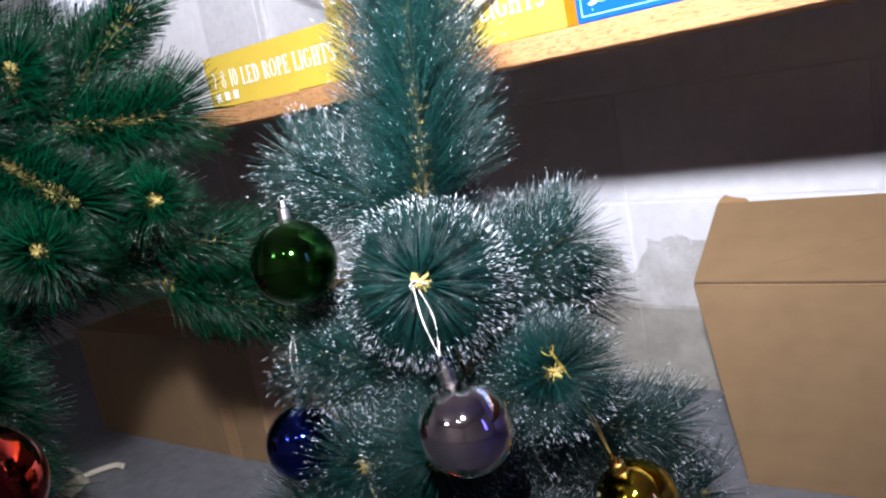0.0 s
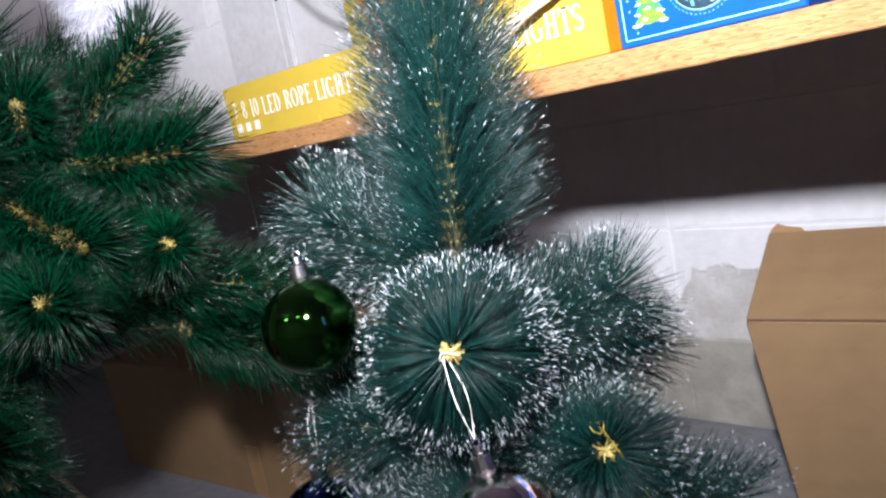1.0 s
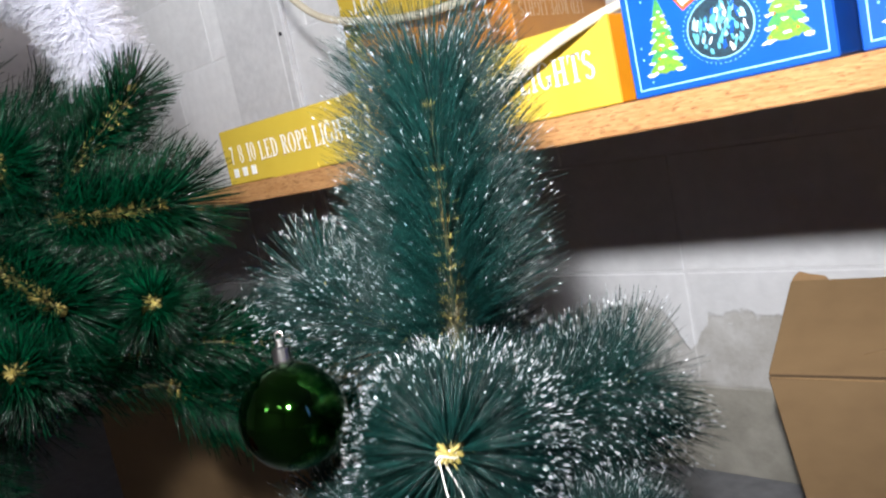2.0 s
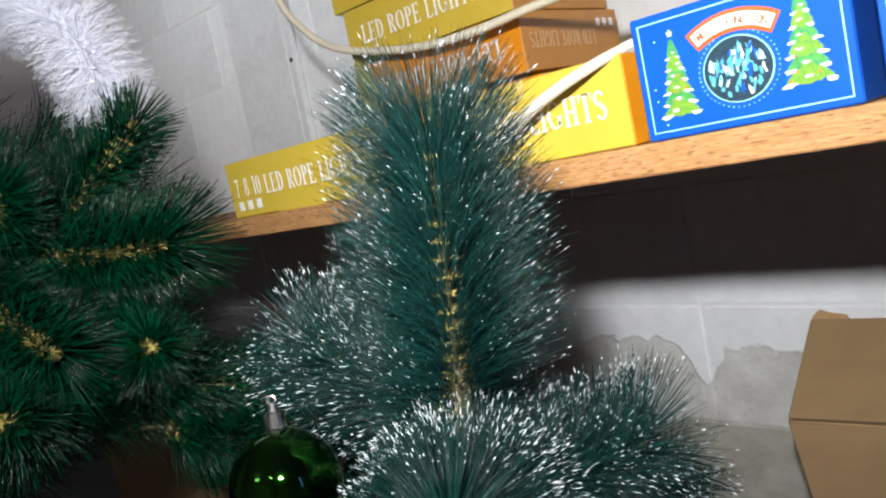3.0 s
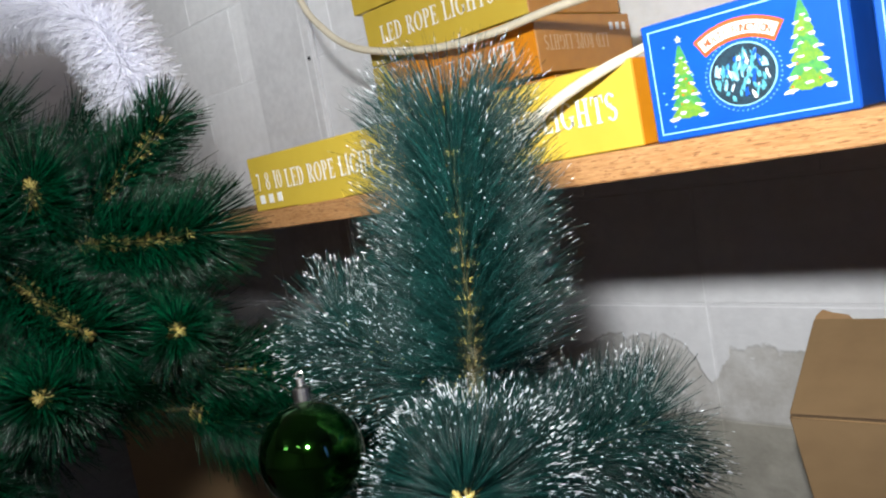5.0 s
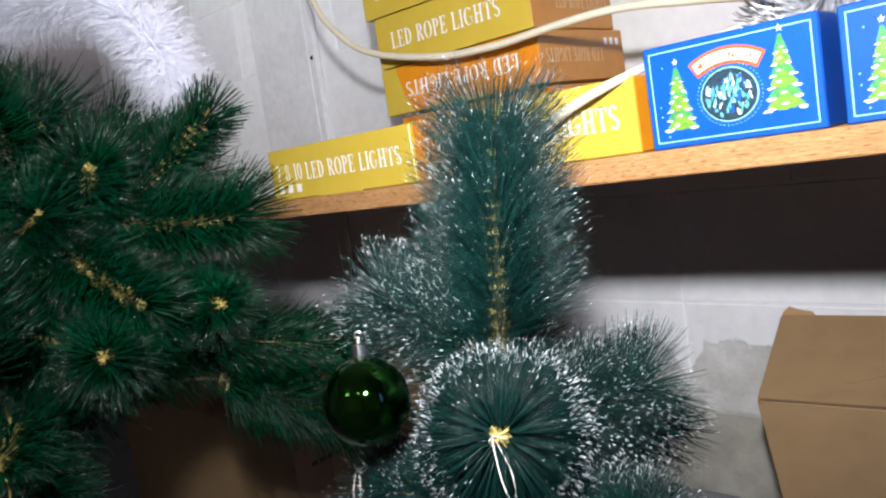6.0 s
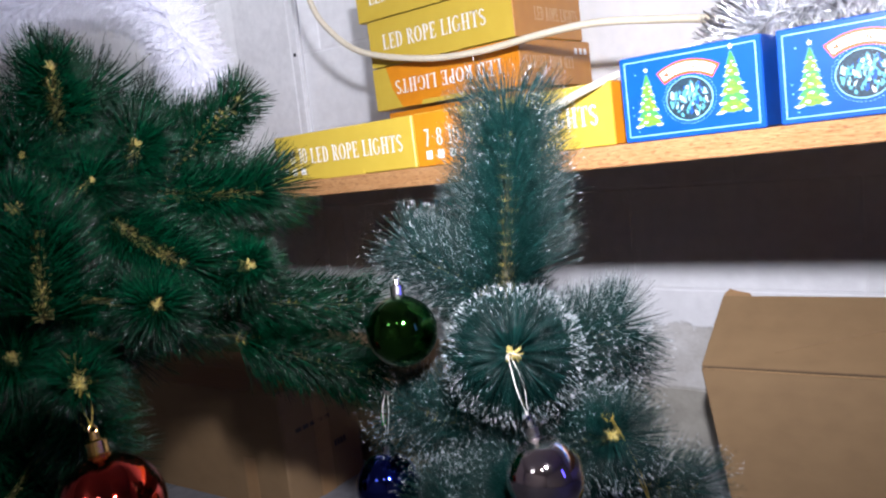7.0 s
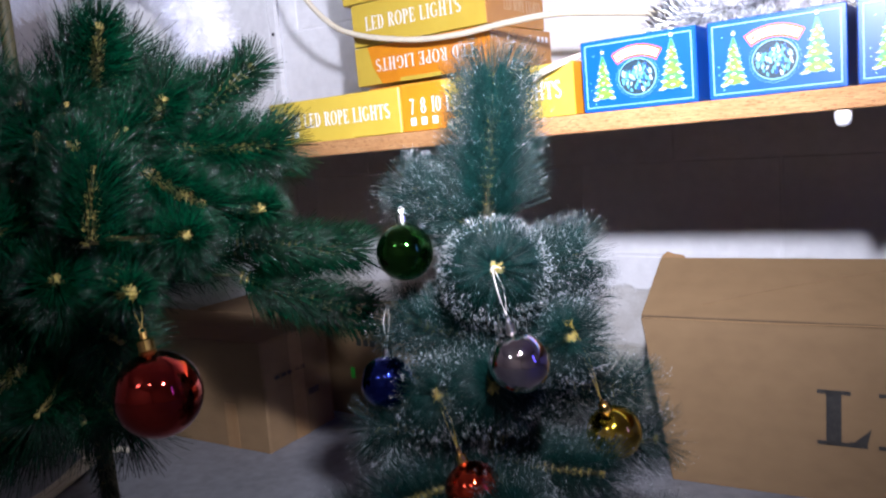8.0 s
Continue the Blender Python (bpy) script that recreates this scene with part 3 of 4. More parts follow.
def fairy_box(m, label, w=0.148, h=0.090, d=0.075):
    ob = empty("fairy_light_box", m, label, "box", "blue boxes of fairy lights")
    bm = box_bm(0, w, 0, d, 0.0005, h, 0.0012)
    # Both end faces take a darker blue than the front.
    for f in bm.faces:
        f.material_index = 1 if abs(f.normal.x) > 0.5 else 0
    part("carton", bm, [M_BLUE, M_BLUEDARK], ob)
    e, t = 0.0055, 0.0009
    for r in ((e, w - e, e, e + t), (e, w - e, h - e - t, h - e), (e, e + t, e, h - e), (w - e - t, w - e, e, h - e)):
        part("border_line", box_bm(r[0], r[1], -0.0004, 0.0001, r[2], r[3]), M_PALE, ob)
    cx, cz = w * 0.50, h * 0.43
    n = 36
    part("window_ring", poly_bm([(cx + 0.0245 * math.cos(2 * math.pi * k / n), cz + 0.0225 * math.sin(2 * math.pi * k / n)) for k in range(n)], -0.0001, 0.0005), M_PALE, ob)
    part("window_photo", poly_bm([(cx + 0.0236 * math.cos(2 * math.pi * k / n), cz + 0.0216 * math.sin(2 * math.pi * k / n)) for k in range(n)], -0.0007, 0.0003), M_PHOTO, ob)
    rng = random.Random(7)
    for k in range(84):
        a, r = rng.random() * 6.28, math.sqrt(rng.random()) * 0.0195
        px, pz = cx + r * math.cos(a), cz + r * math.sin(a) * 0.9
        ln, wd, tl = 0.0025 + rng.random() * 0.0060, 0.0005 + rng.random() * 0.0011, rng.uniform(-0.5, 0.5)
        q = [(-wd, -ln * 0.4), (wd * 0.7, -ln * 0.5), (wd, ln * 0.2), (0, ln * 0.6), (-wd * 0.8, ln * 0.3)]
        q = [(px + u * math.cos(tl) - v * math.sin(tl), pz + u * math.sin(tl) + v * math.cos(tl)) for u, v in q]
        q = [(cx + (u - cx) * min(1, 0.021 / max(1e-6, math.hypot(u - cx, v - cz))), cz + (v - cz) * min(1, 0.0195 / max(1e-6, math.hypot(u - cx, v - cz)))) for u, v in q]
        part("bulb_print", poly_bm(q, -0.0011 - 0.000015 * k, 0.0002), (M_TEALPRINT, M_TEALPRINT, M_PALE, M_TEALPRINT, M_TEALPRINT, M_BLUE, M_WHITEPRINT)[k % 7], ob)
    # dotted ring of fine print
    bm = bmesh.new()
    for k in range(48):
        a = 2 * math.pi * k / 48
        u, v = cx + 0.0275 * math.cos(a), cz + 0.0255 * math.sin(a)
        box_bm(u - 0.0004, u + 0.0004, -0.0003, 0.0001, v - 0.0004, v + 0.0004, bm=bm)
    part("dotted_ring", bm, M_PALE, ob)
    # arched banner
    for r0, r1, a0, mat, y in ((0.046, 0.0605, 33, M_REDPRINT, -0.0001), (0.0488, 0.0577, 30.6, M_WHITEPRINT, -0.0006)):
        pts = []
        for k in range(13):
            a = math.radians(90 + a0 - 2 * a0 * k / 12)
            pts.append((cx + r1 * math.cos(a), cz - 0.022 + r1 * math.sin(a) * 1.02))
        for k in range(13):
            a = math.radians(90 - a0 + 2 * a0 * k / 12)
            pts.append((cx + r0 * math.cos(a), cz - 0.022 + r0 * math.sin(a) * 1.02))
        part("banner", poly_bm(pts, y, 0.0005), mat, ob)
    words = "MULTI FUNCTION"
    for k, ch in enumerate(words):
        if ch == " ":
            continue
        a = math.radians(90 + 27 - 54 * (k + 0.5) / len(words))
        text_ob(ch, 0.0074, M_REDPRINT, ob, pose(cx + 0.0503 * math.cos(a), -0.0013, cz - 0.022 + 0.0503 * math.sin(a) * 1.02, 90, 90 - math.degrees(a), 0), 0.75, "CENTER")
    printed_tree(ob, w * 0.20, h * 0.16, h * 0.60, -0.0002)
    printed_tree(ob, w * 0.80, h * 0.20, h * 0.66, -0.0002)
    for k in range(16):
        u, v = rng.uniform(0.08, 0.92) * w, rng.uniform(0.1, 0.92) * h
        if abs(u - cx) < 0.035 and abs(v - cz) < 0.045:
            continue
        part("printed_flake", box_bm(u - 0.0006, u + 0.0006, -0.0004, 0.0001, v - 0.0006, v + 0.0006), M_PALE, ob)
    return ob


fb = fairy_box(pose(-0.291, 0.773, shelf_z(-0.291), 0, TILT, 0), "blue printed box of fairy lights with fir trees")
copy_thing(fb, pose(-0.132, 0.780, shelf_z(-0.132), 0, TILT, 0.5))
copy_thing(fb, pose(0.026, 0.776, shelf_z(0.026), 0, TILT, -1.0))

# silver tinsel heaped behind the blue boxes


def tinsel(name, line, radius, count, seed, mat, width, label, lean=15.0, pieces=3):
    """A garland: a twisted wire with fringe standing out all round it, in a few lengths."""
    ob = empty(name, pose(0, 0, 0), label, "garland")
    part("wire", tube_bm(line, 0.0018, 6), M_STEEL, ob)
    v, f, mi = brush(line, radius, count, seed, lean, 0.0, width=width, taper=1.0, gap=0.001, spread=16.0)
    per = len(f) // count
    cut = np.array_split(np.arange(count), pieces)
    for c in cut:
        vv = v.reshape(count, -1, 3)[c].reshape(-1, 3)
        ff = f.reshape(count, per, 3)[c].reshape(-1, 3) - c[0] * (len(v) // count)
        fr = new("fringe", tri_mesh("fringe", vv, ff, np.zeros(len(ff), int), [mat]))
        fr.parent = ob
        fr["kind"] = "stuff"
    return ob


zt = shelf_z(-0.1) + 0.066
tinsel("silver_tinsel", [(-0.225, 0.93, zt + 0.01), (-0.17, 0.90, zt + 0.05), (-0.05, 0.92, zt + 0.07), (0.06, 0.90, zt + 0.065), (0.20, 0.92, zt + 0.05)], 0.062, 5200, 11, M_SILVER, 0.0014,
       "silver foil tinsel heaped behind the blue boxes", 5)

# cables
cable = link("cable", tube_bm([(-1.05, 1.02, 1.12), (-1.012, 1.01, 1.008), (-0.974, 1.01, 0.95), (-0.896, 1.01, 0.895), (-0.756, 1.01, 0.862), (-0.64, 1.01, 0.855), (-0.534, 1.01, 0.861), (-0.441, 1.01, 0.862), (-0.349, 1.01, 0.850), (-0.26, 0.985, 0.832), (-0.20, 0.95, 0.80), (-0.17, 0.94, shelf_z(-0.17) + 0.004)], 0.0055, 10), M_CABLE, smooth=True)
tagged(cable, "cream round power cable hanging in a loose bow", "cable")
strap = link("cable", tube_bm([(-0.200, 0.93, 0.812), (-0.262, 0.87, 0.792), (-0.297, 0.80, 0.773), (-0.331, 0.764, 0.757), (-0.376, 0.757, 0.739), (-0.42, 0.762, 0.718), (-0.47, 0.764, 0.70), (-0.50, 0.768, shelf_z(-0.5) + 0.005)], 0.0052, 10, radii=(0.0022, 0.0075)), M_CABLE, smooth=True)
tagged(strap, "cream flat cable lying across the yellow boxes", "cable")

# wall trunking, nail, upright
trunking = empty("cable_trunking", pose(-1.455, WALL, 0, 0, 0, 0), "white plastic cable trunking on the wall", "trunking")
part("channel", box_bm(-0.017, 0.017, -0.012, -0.0015, 0.30, 2.2, 0.003, 2), M_CONDUIT, trunking)
part("cover", box_bm(-0.013, 0.013, -0.016, -0.0122, 0.30, 2.2, 0.0015), M_CONDUIT, trunking)
part("screw", lathe_bm([(0, 0), (0.005, 0), (0.0045, 0.002), (0, 0.003)], 12), M_HOLE, trunking, m=pose(0, -0.016, 0.985, 90, 0, 0))
board = link("wall_board", box_bm(-1.70, -1.478, WALL - 0.008, WALL - 0.0015, 0.30, 2.2, 0.002), M_CONDUIT)
tagged(board, "pale grey flat board fixed upright on the wall", "board")

upright = empty("shelf_upright", pose(0.045, WALL, 0), "slotted galvanised steel shelf upright on the wall", "upright")
part("channel", box_bm(-0.002, 0.034, -0.014, 0.0055, FLOOR + 0.1, 1.8, 0.002), M_STEEL, upright)
for k in range(26):
    z = 0.30 + 0.025 * k
    for x in (0.006, 0.020):
        part("slot", box_bm(x, x + 0.007, -0.0146, -0.0135, z, z + 0.003), M_HOLE, upright)
clip = link("shelf_peg", lathe_bm([(0, 0), (0.004, 0.0006), (0.0070, 0.0028), (0.0086, 0.0068), (0.0091, 0.012), (0.0091, 0.019), (0, 0.019)], 24), M_WHITEPRINT, m=pose(0.011, 0.780, shelf_z(0.011) - 0.0431), smooth=True)
tagged(clip, "white plastic peg under the shelf", "peg")

# ---------------------------------------------------------------- cartons


def carton(name, m, w, d, h, label, closed=True):
    ob = empty(name, m, label, "carton")
    t = 0.004
    part("front_panel", box_bm(0, w, 0, t, 0, h, 0.0012), M_CARD, ob)
    part("back_panel", box_bm(0, w, d - t, d, 0, h, 0.0012), M_CARD, ob)
    part("side_panel", box_bm(0, t, t, d - t, 0, h, 0.0012), M_CARD, ob)
    part("side_panel", box_bm(w - t, w, t, d - t, 0, h, 0.0012), M_CARD, ob)
    part("bottom_panel", box_bm(t, w - t, t, d - t, 0, t), M_CARD, ob)
    if closed:
        part("top_flap", box_bm(0.001, w - 0.001, 0, d / 2 - 0.001, h, h + t, 0.001), M_CARD, ob)
        part("top_flap", box_bm(0.001, w - 0.001, d / 2 + 0.001, d, h, h + t, 0.001), M_CARD, ob)
    return ob


big = carton("open_carton", pose(-0.350, 1.088, FLOOR, 0, 0, 6.5), 0.52, 0.185, 0.292, "large open brown cardboard carton with black lettering", False)
# its end leans in towards the floor
for panel in big.children:
    for v in panel.data.vertices:
        if v.co.x < 0.1:
            v.co.x += 0.045 * (1 - v.co.z / 0.292)
# the front flap stands up and leans back
bm = box_bm(0.0, 0.52, 0, 0.004, 0, 0.145, 0.0012)
for v in bm.verts:
    v.co.x += 0.010 * (v.co.z / 0.145) if v.co.x < 0.2 else 0
part("front_flap", bm, M_CARD, big, m=pose(0, 0.002, 0.2955, -56, 0, 0))
part("diagonal_crease", tube_bm([(0.10, -0.0004, 0.03), (0.26, -0.0006, 0.085), (0.43, -0.0004, 0.132)], 0.0011, 6), M_CARD, big, m=pose(0, 0.002, 0.2955, -56, 0, 0))
part("crease", tube_bm([(0.004, 0.0, 0.292), (0.2, -0.0012, 0.2915), (0.36, -0.0006, 0.293), (0.517, 0.0, 0.292)], 0.0012, 6), M_CARD_IN, big)
tear = [(0, 0), (0.03, 0.002), (0.048, 0.0), (0.04, 0.010), (0.022, 0.013), (0.010, 0.017), (0.002, 0.009)]
# Dark strip along the fold: the crease's shade put in as colour.
part("fold_shade_strip", box_bm(0.002, 0.518, -0.0008, 0.004, 0.2905, 0.2950), M_FOLD, big)
part("torn_tape", poly_bm(tear, 0, 0.002), M_TAPE, big, "torn curled strip of parcel tape", m=pose(0.010, 0.124, 0.370, -25, 0, 0))


def serif(letter, ob, x, z, h):
    """A heavy stencilled serif capital built from bars."""
    s = h * 0.24
    bm = bmesh.new()
    box_bm(x + h * 0.14, x + h * 0.14 + s, -0.0008, 0.0, z, z + h, bm=bm)
    box_bm(x, x + h * 0.52, -0.0008, 0.0, z - 0.0001, z + h * 0.07, bm=bm)
    box_bm(x, x + h * 0.52, -0.0008, 0.0, z + h * 0.93, z + h, bm=bm)
    box_bm(x + h * 0.5, x + h * 0.78, -0.0008, 0.0, z, z + h * 0.09, bm=bm)
    poly_bm([(x + h * 0.56, z + h * 0.08), (x + h * 0.78, z + h * 0.08), (x + h * 0.84, z + h * 0.36), (x + h * 0.77, z + h * 0.28)], 0.0, 0.0008, bm)
    if letter == "E":
        box_bm(x + h * 0.5, x + h * 0.78, -0.0008, 0.0, z + h * 0.91, z + h, bm=bm)
        box_bm(x + h * 0.3, x + h * 0.62, -0.0008, 0.0, z + h * 0.46, z + h * 0.54, bm=bm)
    part("stencilled_letter", bm, M_INK, ob)


serif("L", big, 0.276, 0.096, 0.091)
serif("E", big, 0.362, 0.096, 0.091)

low = carton("shut_carton", pose(-1.077, 0.857, FLOOR, 0, 0, 4.5) @ pose(-0.56, 0, 0), 0.56, 0.215, 0.235, "shut brown cardboard carton on the floor")
part("tape_strip", box_bm(0.5602, 0.5610, 0.085, 0.125, 0.0, 0.235), M_TAPE, low)
part("tape_strip", box_bm(0.44, 0.475, -0.0008, -0.0001, 0.0, 0.10), M_TAPE, low)
for k in range(4):
    part("print_bar", box_bm(0.5602, 0.5612, 0.135 + 0.009 * k, 0.141 + 0.009 * k, 0.085, 0.098), M_INK, low)
for k in range(5):
    part("print_bar", box_bm(0.5602, 0.5610, 0.035 + 0.02 * k, 0.05 + 0.02 * k, 0.15, 0.158), M_INK, low)
back = carton("shut_carton", pose(-1.60, 1.105, FLOOR, 0, 0, 0.6), 0.67, 0.22, 0.218, "brown cardboard carton standing behind another")
for k in range(3):
    part("print_bar", box_bm(0.560 + 0.020 * k, 0.574 + 0.020 * k, -0.0009, -0.0001, 0.170, 0.186), M_INK, back)
# The green spot of light on this carton is a flat coloured mark.
part("green_mark", box_bm(0.535, 0.547, -0.0009, -0.0001, 0.090, 0.116), M_MARK, back, "small bright green spot of light, painted on the card")

# ---------------------------------------------------------------- frosted tree
tree = empty("christmas_tree", pose(0, 0, 0), "small artificial christmas tree with frosted white needle tips", "christmas tree")
axis = [(-0.335, 0.548, FLOOR + 0.03), (-0.322, 0.546, 0.30), (-0.312, 0.543, 0.52), (-0.306, 0.545, 0.60)]
part("trunk", tube_bm(axis, 0.008, 10, radii=(0.010, 0.0055)), M_TWIG, tree, smooth=True)
for k in range(3):
    a = 2 * math.pi * k / 3 + 0.4
    part("stand_leg", tube_bm([(-0.335, 0.548, FLOOR + 0.05), (-0.335 + 0.06 * math.cos(a), 0.548 + 0.06 * math.sin(a), FLOOR + 0.035), (-0.335 + 0.13 * math.cos(a), 0.548 + 0.13 * math.sin(a), FLOOR + 0.005)], 0.005, 8), M_TWIG, tree)
FROST = [M_NEEDLE, M_SNOW]
bough(tree, (-0.312, 0.547, 0.578), (-0.283, 0.534, 0.715), 0.060, 6400, 21, FROST, lean=42, grade=12, snow=0.34, gap=0.017, taper=0.92, end_fan=0.03, label="upright leading shoot of the tree", fibre=0.0110, fibre_step=0.0095, width=0.00019, spread=7.0, snow_size=0.52)
FROSTED = [
    # base, tip, radius, needles, lean
    ((-0.306, 0.540, 0.570), (-0.364, 0.495, 0.622), 0.046, 1900, 44),
    ((-0.330, 0.548, 0.580), (-0.380, 0.553, 0.630), 0.028, 1000, 56),
    ((-0.300, 0.545, 0.520), (-0.234, 0.602, 0.536), 0.056, 2600, 34),
    ((-0.303, 0.536, 0.530), (-0.250, 0.462, 0.549), 0.064, 2900, 12),
    ((-0.312, 0.540, 0.450), (-0.374, 0.476, 0.484), 0.052, 2300, 38),
    ((-0.312, 0.535, 0.440), (-0.262, 0.460, 0.425), 0.060, 2400, 22),
    ((-0.285, 0.572, 0.436), (-0.208, 0.530, 0.464), 0.052, 2400, 36),
    ((-0.305, 0.550, 0.410), (-0.185, 0.628, 0.380), 0.050, 2300, 38),
    ((-0.315, 0.535, 0.400), (-0.325, 0.450, 0.412), 0.054, 2300, 30),
    ((-0.318, 0.540, 0.360), (-0.408, 0.448, 0.362), 0.052, 2200, 35),
    ((-0.320, 0.540, 0.300), (-0.350, 0.395, 0.310), 0.058, 2000, 30),
    ((-0.318, 0.540, 0.300), (-0.225, 0.420, 0.305), 0.058, 2000, 30),
    ((-0.318, 0.542, 0.310), (-0.185, 0.535, 0.318), 0.052, 2000, 35),
    ((-0.318, 0.550, 0.310), (-0.165, 0.640, 0.320), 0.052, 1900, 35),
    ((-0.312, 0.550, 0.470), (-0.260, 0.665, 0.480), 0.052, 1300, 35),
    ((-0.312, 0.550, 0.480), (-0.400, 0.610, 0.500), 0.050, 1300, 35),
    ((-0.306, 0.548, 0.550), (-0.345, 0.610, 0.575), 0.045, 1100, 38),
    ((-0.320, 0.550, 0.360), (-0.450, 0.600, 0.360), 0.055, 1300, 35),
    ((-0.320, 0.550, 0.320), (-0.330, 0.700, 0.320), 0.055, 1200, 35),
    ((-0.328, 0.545, 0.220), (-0.500, 0.470, 0.215), 0.060, 1300, 30),
    ((-0.328, 0.545, 0.210), (-0.400, 0.370, 0.205), 0.060, 1300, 30),
    ((-0.328, 0.545, 0.210), (-0.250, 0.370, 0.205), 0.060, 1300, 30),
    ((-0.328, 0.545, 0.215), (-0.185, 0.470, 0.210), 0.056, 1300, 30),
    ((-0.328, 0.545, 0.215), (-0.150, 0.640, 0.210), 0.060, 1300, 30),
    ((-0.328, 0.545, 0.215), (-0.330, 0.740, 0.210), 0.060, 900, 30),
    ((-0.328, 0.545, 0.215), (-0.500, 0.650, 0.210), 0.060, 900, 30),
]
for i, (p0, p1, r, n, lean) in enumerate(FROSTED):
    bough(tree, p0, p1, r, int(n * 1.2), 100 + i, FROST, sag=0.004, lean=lean, snow=(0.55, 0.42, 0.48, 0.60)[i % 4], fibre=0.010 if i < 9 else 0.006, fibre_step=0.0085, width=0.00024, taper=0.85, snow_size=0.70)

# ---------------------------------------------------------------- green tree
fir = empty("christmas_tree", pose(0, 0, 0), "larger artificial christmas tree with glossy dark green needles", "christmas tree")
part("trunk", tube_bm([(-0.935, 0.42, FLOOR + 0.03), (-0.94, 0.42, 0.35), (-0.99, 0.405, 0.6), (-0.995, 0.405, 1.0), (-0.995, 0.405, 1.2)], 0.012, 10, radii=(0.014, 0.007)), M_TWIG, fir, smooth=True)
for k in range(3):
    a = 2 * math.pi * k / 3 + 1.0
    part("stand_leg", tube_bm([(-0.935, 0.42, FLOOR + 0.06), (-0.935 + 0.1 * math.cos(a), 0.42 + 0.1 * math.sin(a), FLOOR + 0.035), (-0.935 + 0.2 * math.cos(a), 0.42 + 0.2 * math.sin(a), FLOOR + 0.006)], 0.006, 8), M_TWIG, fir)
GREEN = [M_GREEN]
BOUGHS = [
    # base, tip, radius, needles
    ((-0.790, 0.525, 0.725), (-0.706, 0.583, 0.795), 0.037, 2300), ((-0.790, 0.510, 0.694), (-0.669, 0.565, 0.686), 0.056, 3000),
    ((-0.815, 0.445, 0.682), (-0.686, 0.460, 0.618), 0.054, 2800), ((-0.835, 0.490, 0.716), (-0.744, 0.463, 0.755), 0.050, 2200),
    ((-0.730, 0.445, 0.580), (-0.642, 0.399, 0.586), 0.056, 2400), ((-0.750, 0.565, 0.600), (-0.650, 0.525, 0.604), 0.056, 2400),
    ((-0.730, 0.540, 0.560), (-0.634, 0.670, 0.525), 0.044, 3400), ((-0.765, 0.570, 0.500), (-0.630, 0.672, 0.432), 0.046, 3800),
    ((-0.810, 0.410, 0.780), (-0.711, 0.365, 0.835), 0.056, 2200), ((-0.712, 0.315, 0.585), (-0.664, 0.305, 0.672), 0.054, 2000),
    ((-0.850, 0.330, 0.530), (-0.771, 0.302, 0.546), 0.054, 1800), ((-0.690, 0.330, 0.540), (-0.592, 0.286, 0.542), 0.046, 1700),
    ((-0.760, 0.330, 0.680), (-0.670, 0.290, 0.700), 0.054, 1800), ((-0.990, 0.440, 0.735), (-0.880, 0.350, 0.760), 0.056, 1600),
    ((-0.900, 0.540, 0.730), (-0.800, 0.570, 0.770), 0.046, 1600), ((-0.880, 0.430, 0.770), (-0.800, 0.440, 0.815), 0.046, 1500),
    ((-0.860, 0.310, 0.600), (-0.780, 0.220, 0.620), 0.058, 1400), ((-0.900, 0.330, 0.740), (-0.830, 0.240, 0.760), 0.058, 1400),
    ((-0.900, 0.310, 0.420), (-0.860, 0.200, 0.400), 0.054, 1200),
]
thick = random.Random(5)
for tip, n in (((-0.960, 0.080, 0.620), 1100), ((-1.050, 0.120, 0.800), 1000), ((-0.950, 0.690, 0.740), 900), ((-0.960, 0.700, 0.560), 900),
               ((-1.130, 0.130, 0.930), 1200), ((-1.020, 0.200, 0.900), 1200), ((-1.160, 0.240, 1.000), 1200), ((-0.930, 0.300, 0.880), 1200),
               ((-1.200, 0.250, 0.600), 900), ((-1.220, 0.500, 0.620), 800), ((-1.180, 0.350, 0.860), 800), ((-1.100, 0.080, 0.420), 900)):
    BOUGHS.append((Vector((-0.995, 0.403, 0.33 + tip[2] * 0.5)).lerp(Vector(tip), 0.3), tip, 0.06, n))
for k in range(26):
    a, z = thick.uniform(-2.9, -0.1), thick.uniform(0.30, 0.52)
    reach = thick.uniform(0.14, 0.27)
    tip = Vector((-0.97 + reach * math.cos(a), 0.41 + reach * math.sin(a), z))
    BOUGHS.append((Vector((-0.96, 0.412, z + 0.04)), tip, 0.058, 1100))
for k in range(44):
    a, z = thick.uniform(-2.6, 1.2), thick.uniform(0.52, 0.82)
    reach = thick.uniform(0.17, 0.26) * (1.15 - 0.45 * z) * 1.2
    tip = Vector((-0.995 + reach * math.cos(a), 0.403 + reach * math.sin(a), z))
    BOUGHS.append((Vector((-0.995, 0.403, 0.33 + z * 0.5)).lerp(tip, 0.2), tip, 0.06, 1300))
for i, (start, tip, r, n) in enumerate(BOUGHS):
    shown = i < 19
    if shown:
        root = Vector((-0.995, 0.403, 0.3 + start[2] * 0.5))
        limb = [root, root.lerp(Vector(start), 0.5) + Vector((0, 0, -0.01)), start]
        part("limb", tube_bm(limb, 0.003, 6, radii=(0.0045, 0.0022)), M_TWIG, fir)
    facing = i in (4, 5, 11, 12, 8)
    bough(fir, start, tip, r * (0.95 if facing else 1.08), int(n * (0.45 if facing else 0.62)), 300 + i, GREEN, sag=0.004 if shown else 0.012, lean=58 if facing else 48, fibre_step=0.0090, fibre=0.0115 if shown else 0.005, fibre_width=0.0013 if shown else 0.0008, gap=0.022 if shown else 0.012, width=0.00056, taper=0.5 if facing else 0.9, spread=7.0)

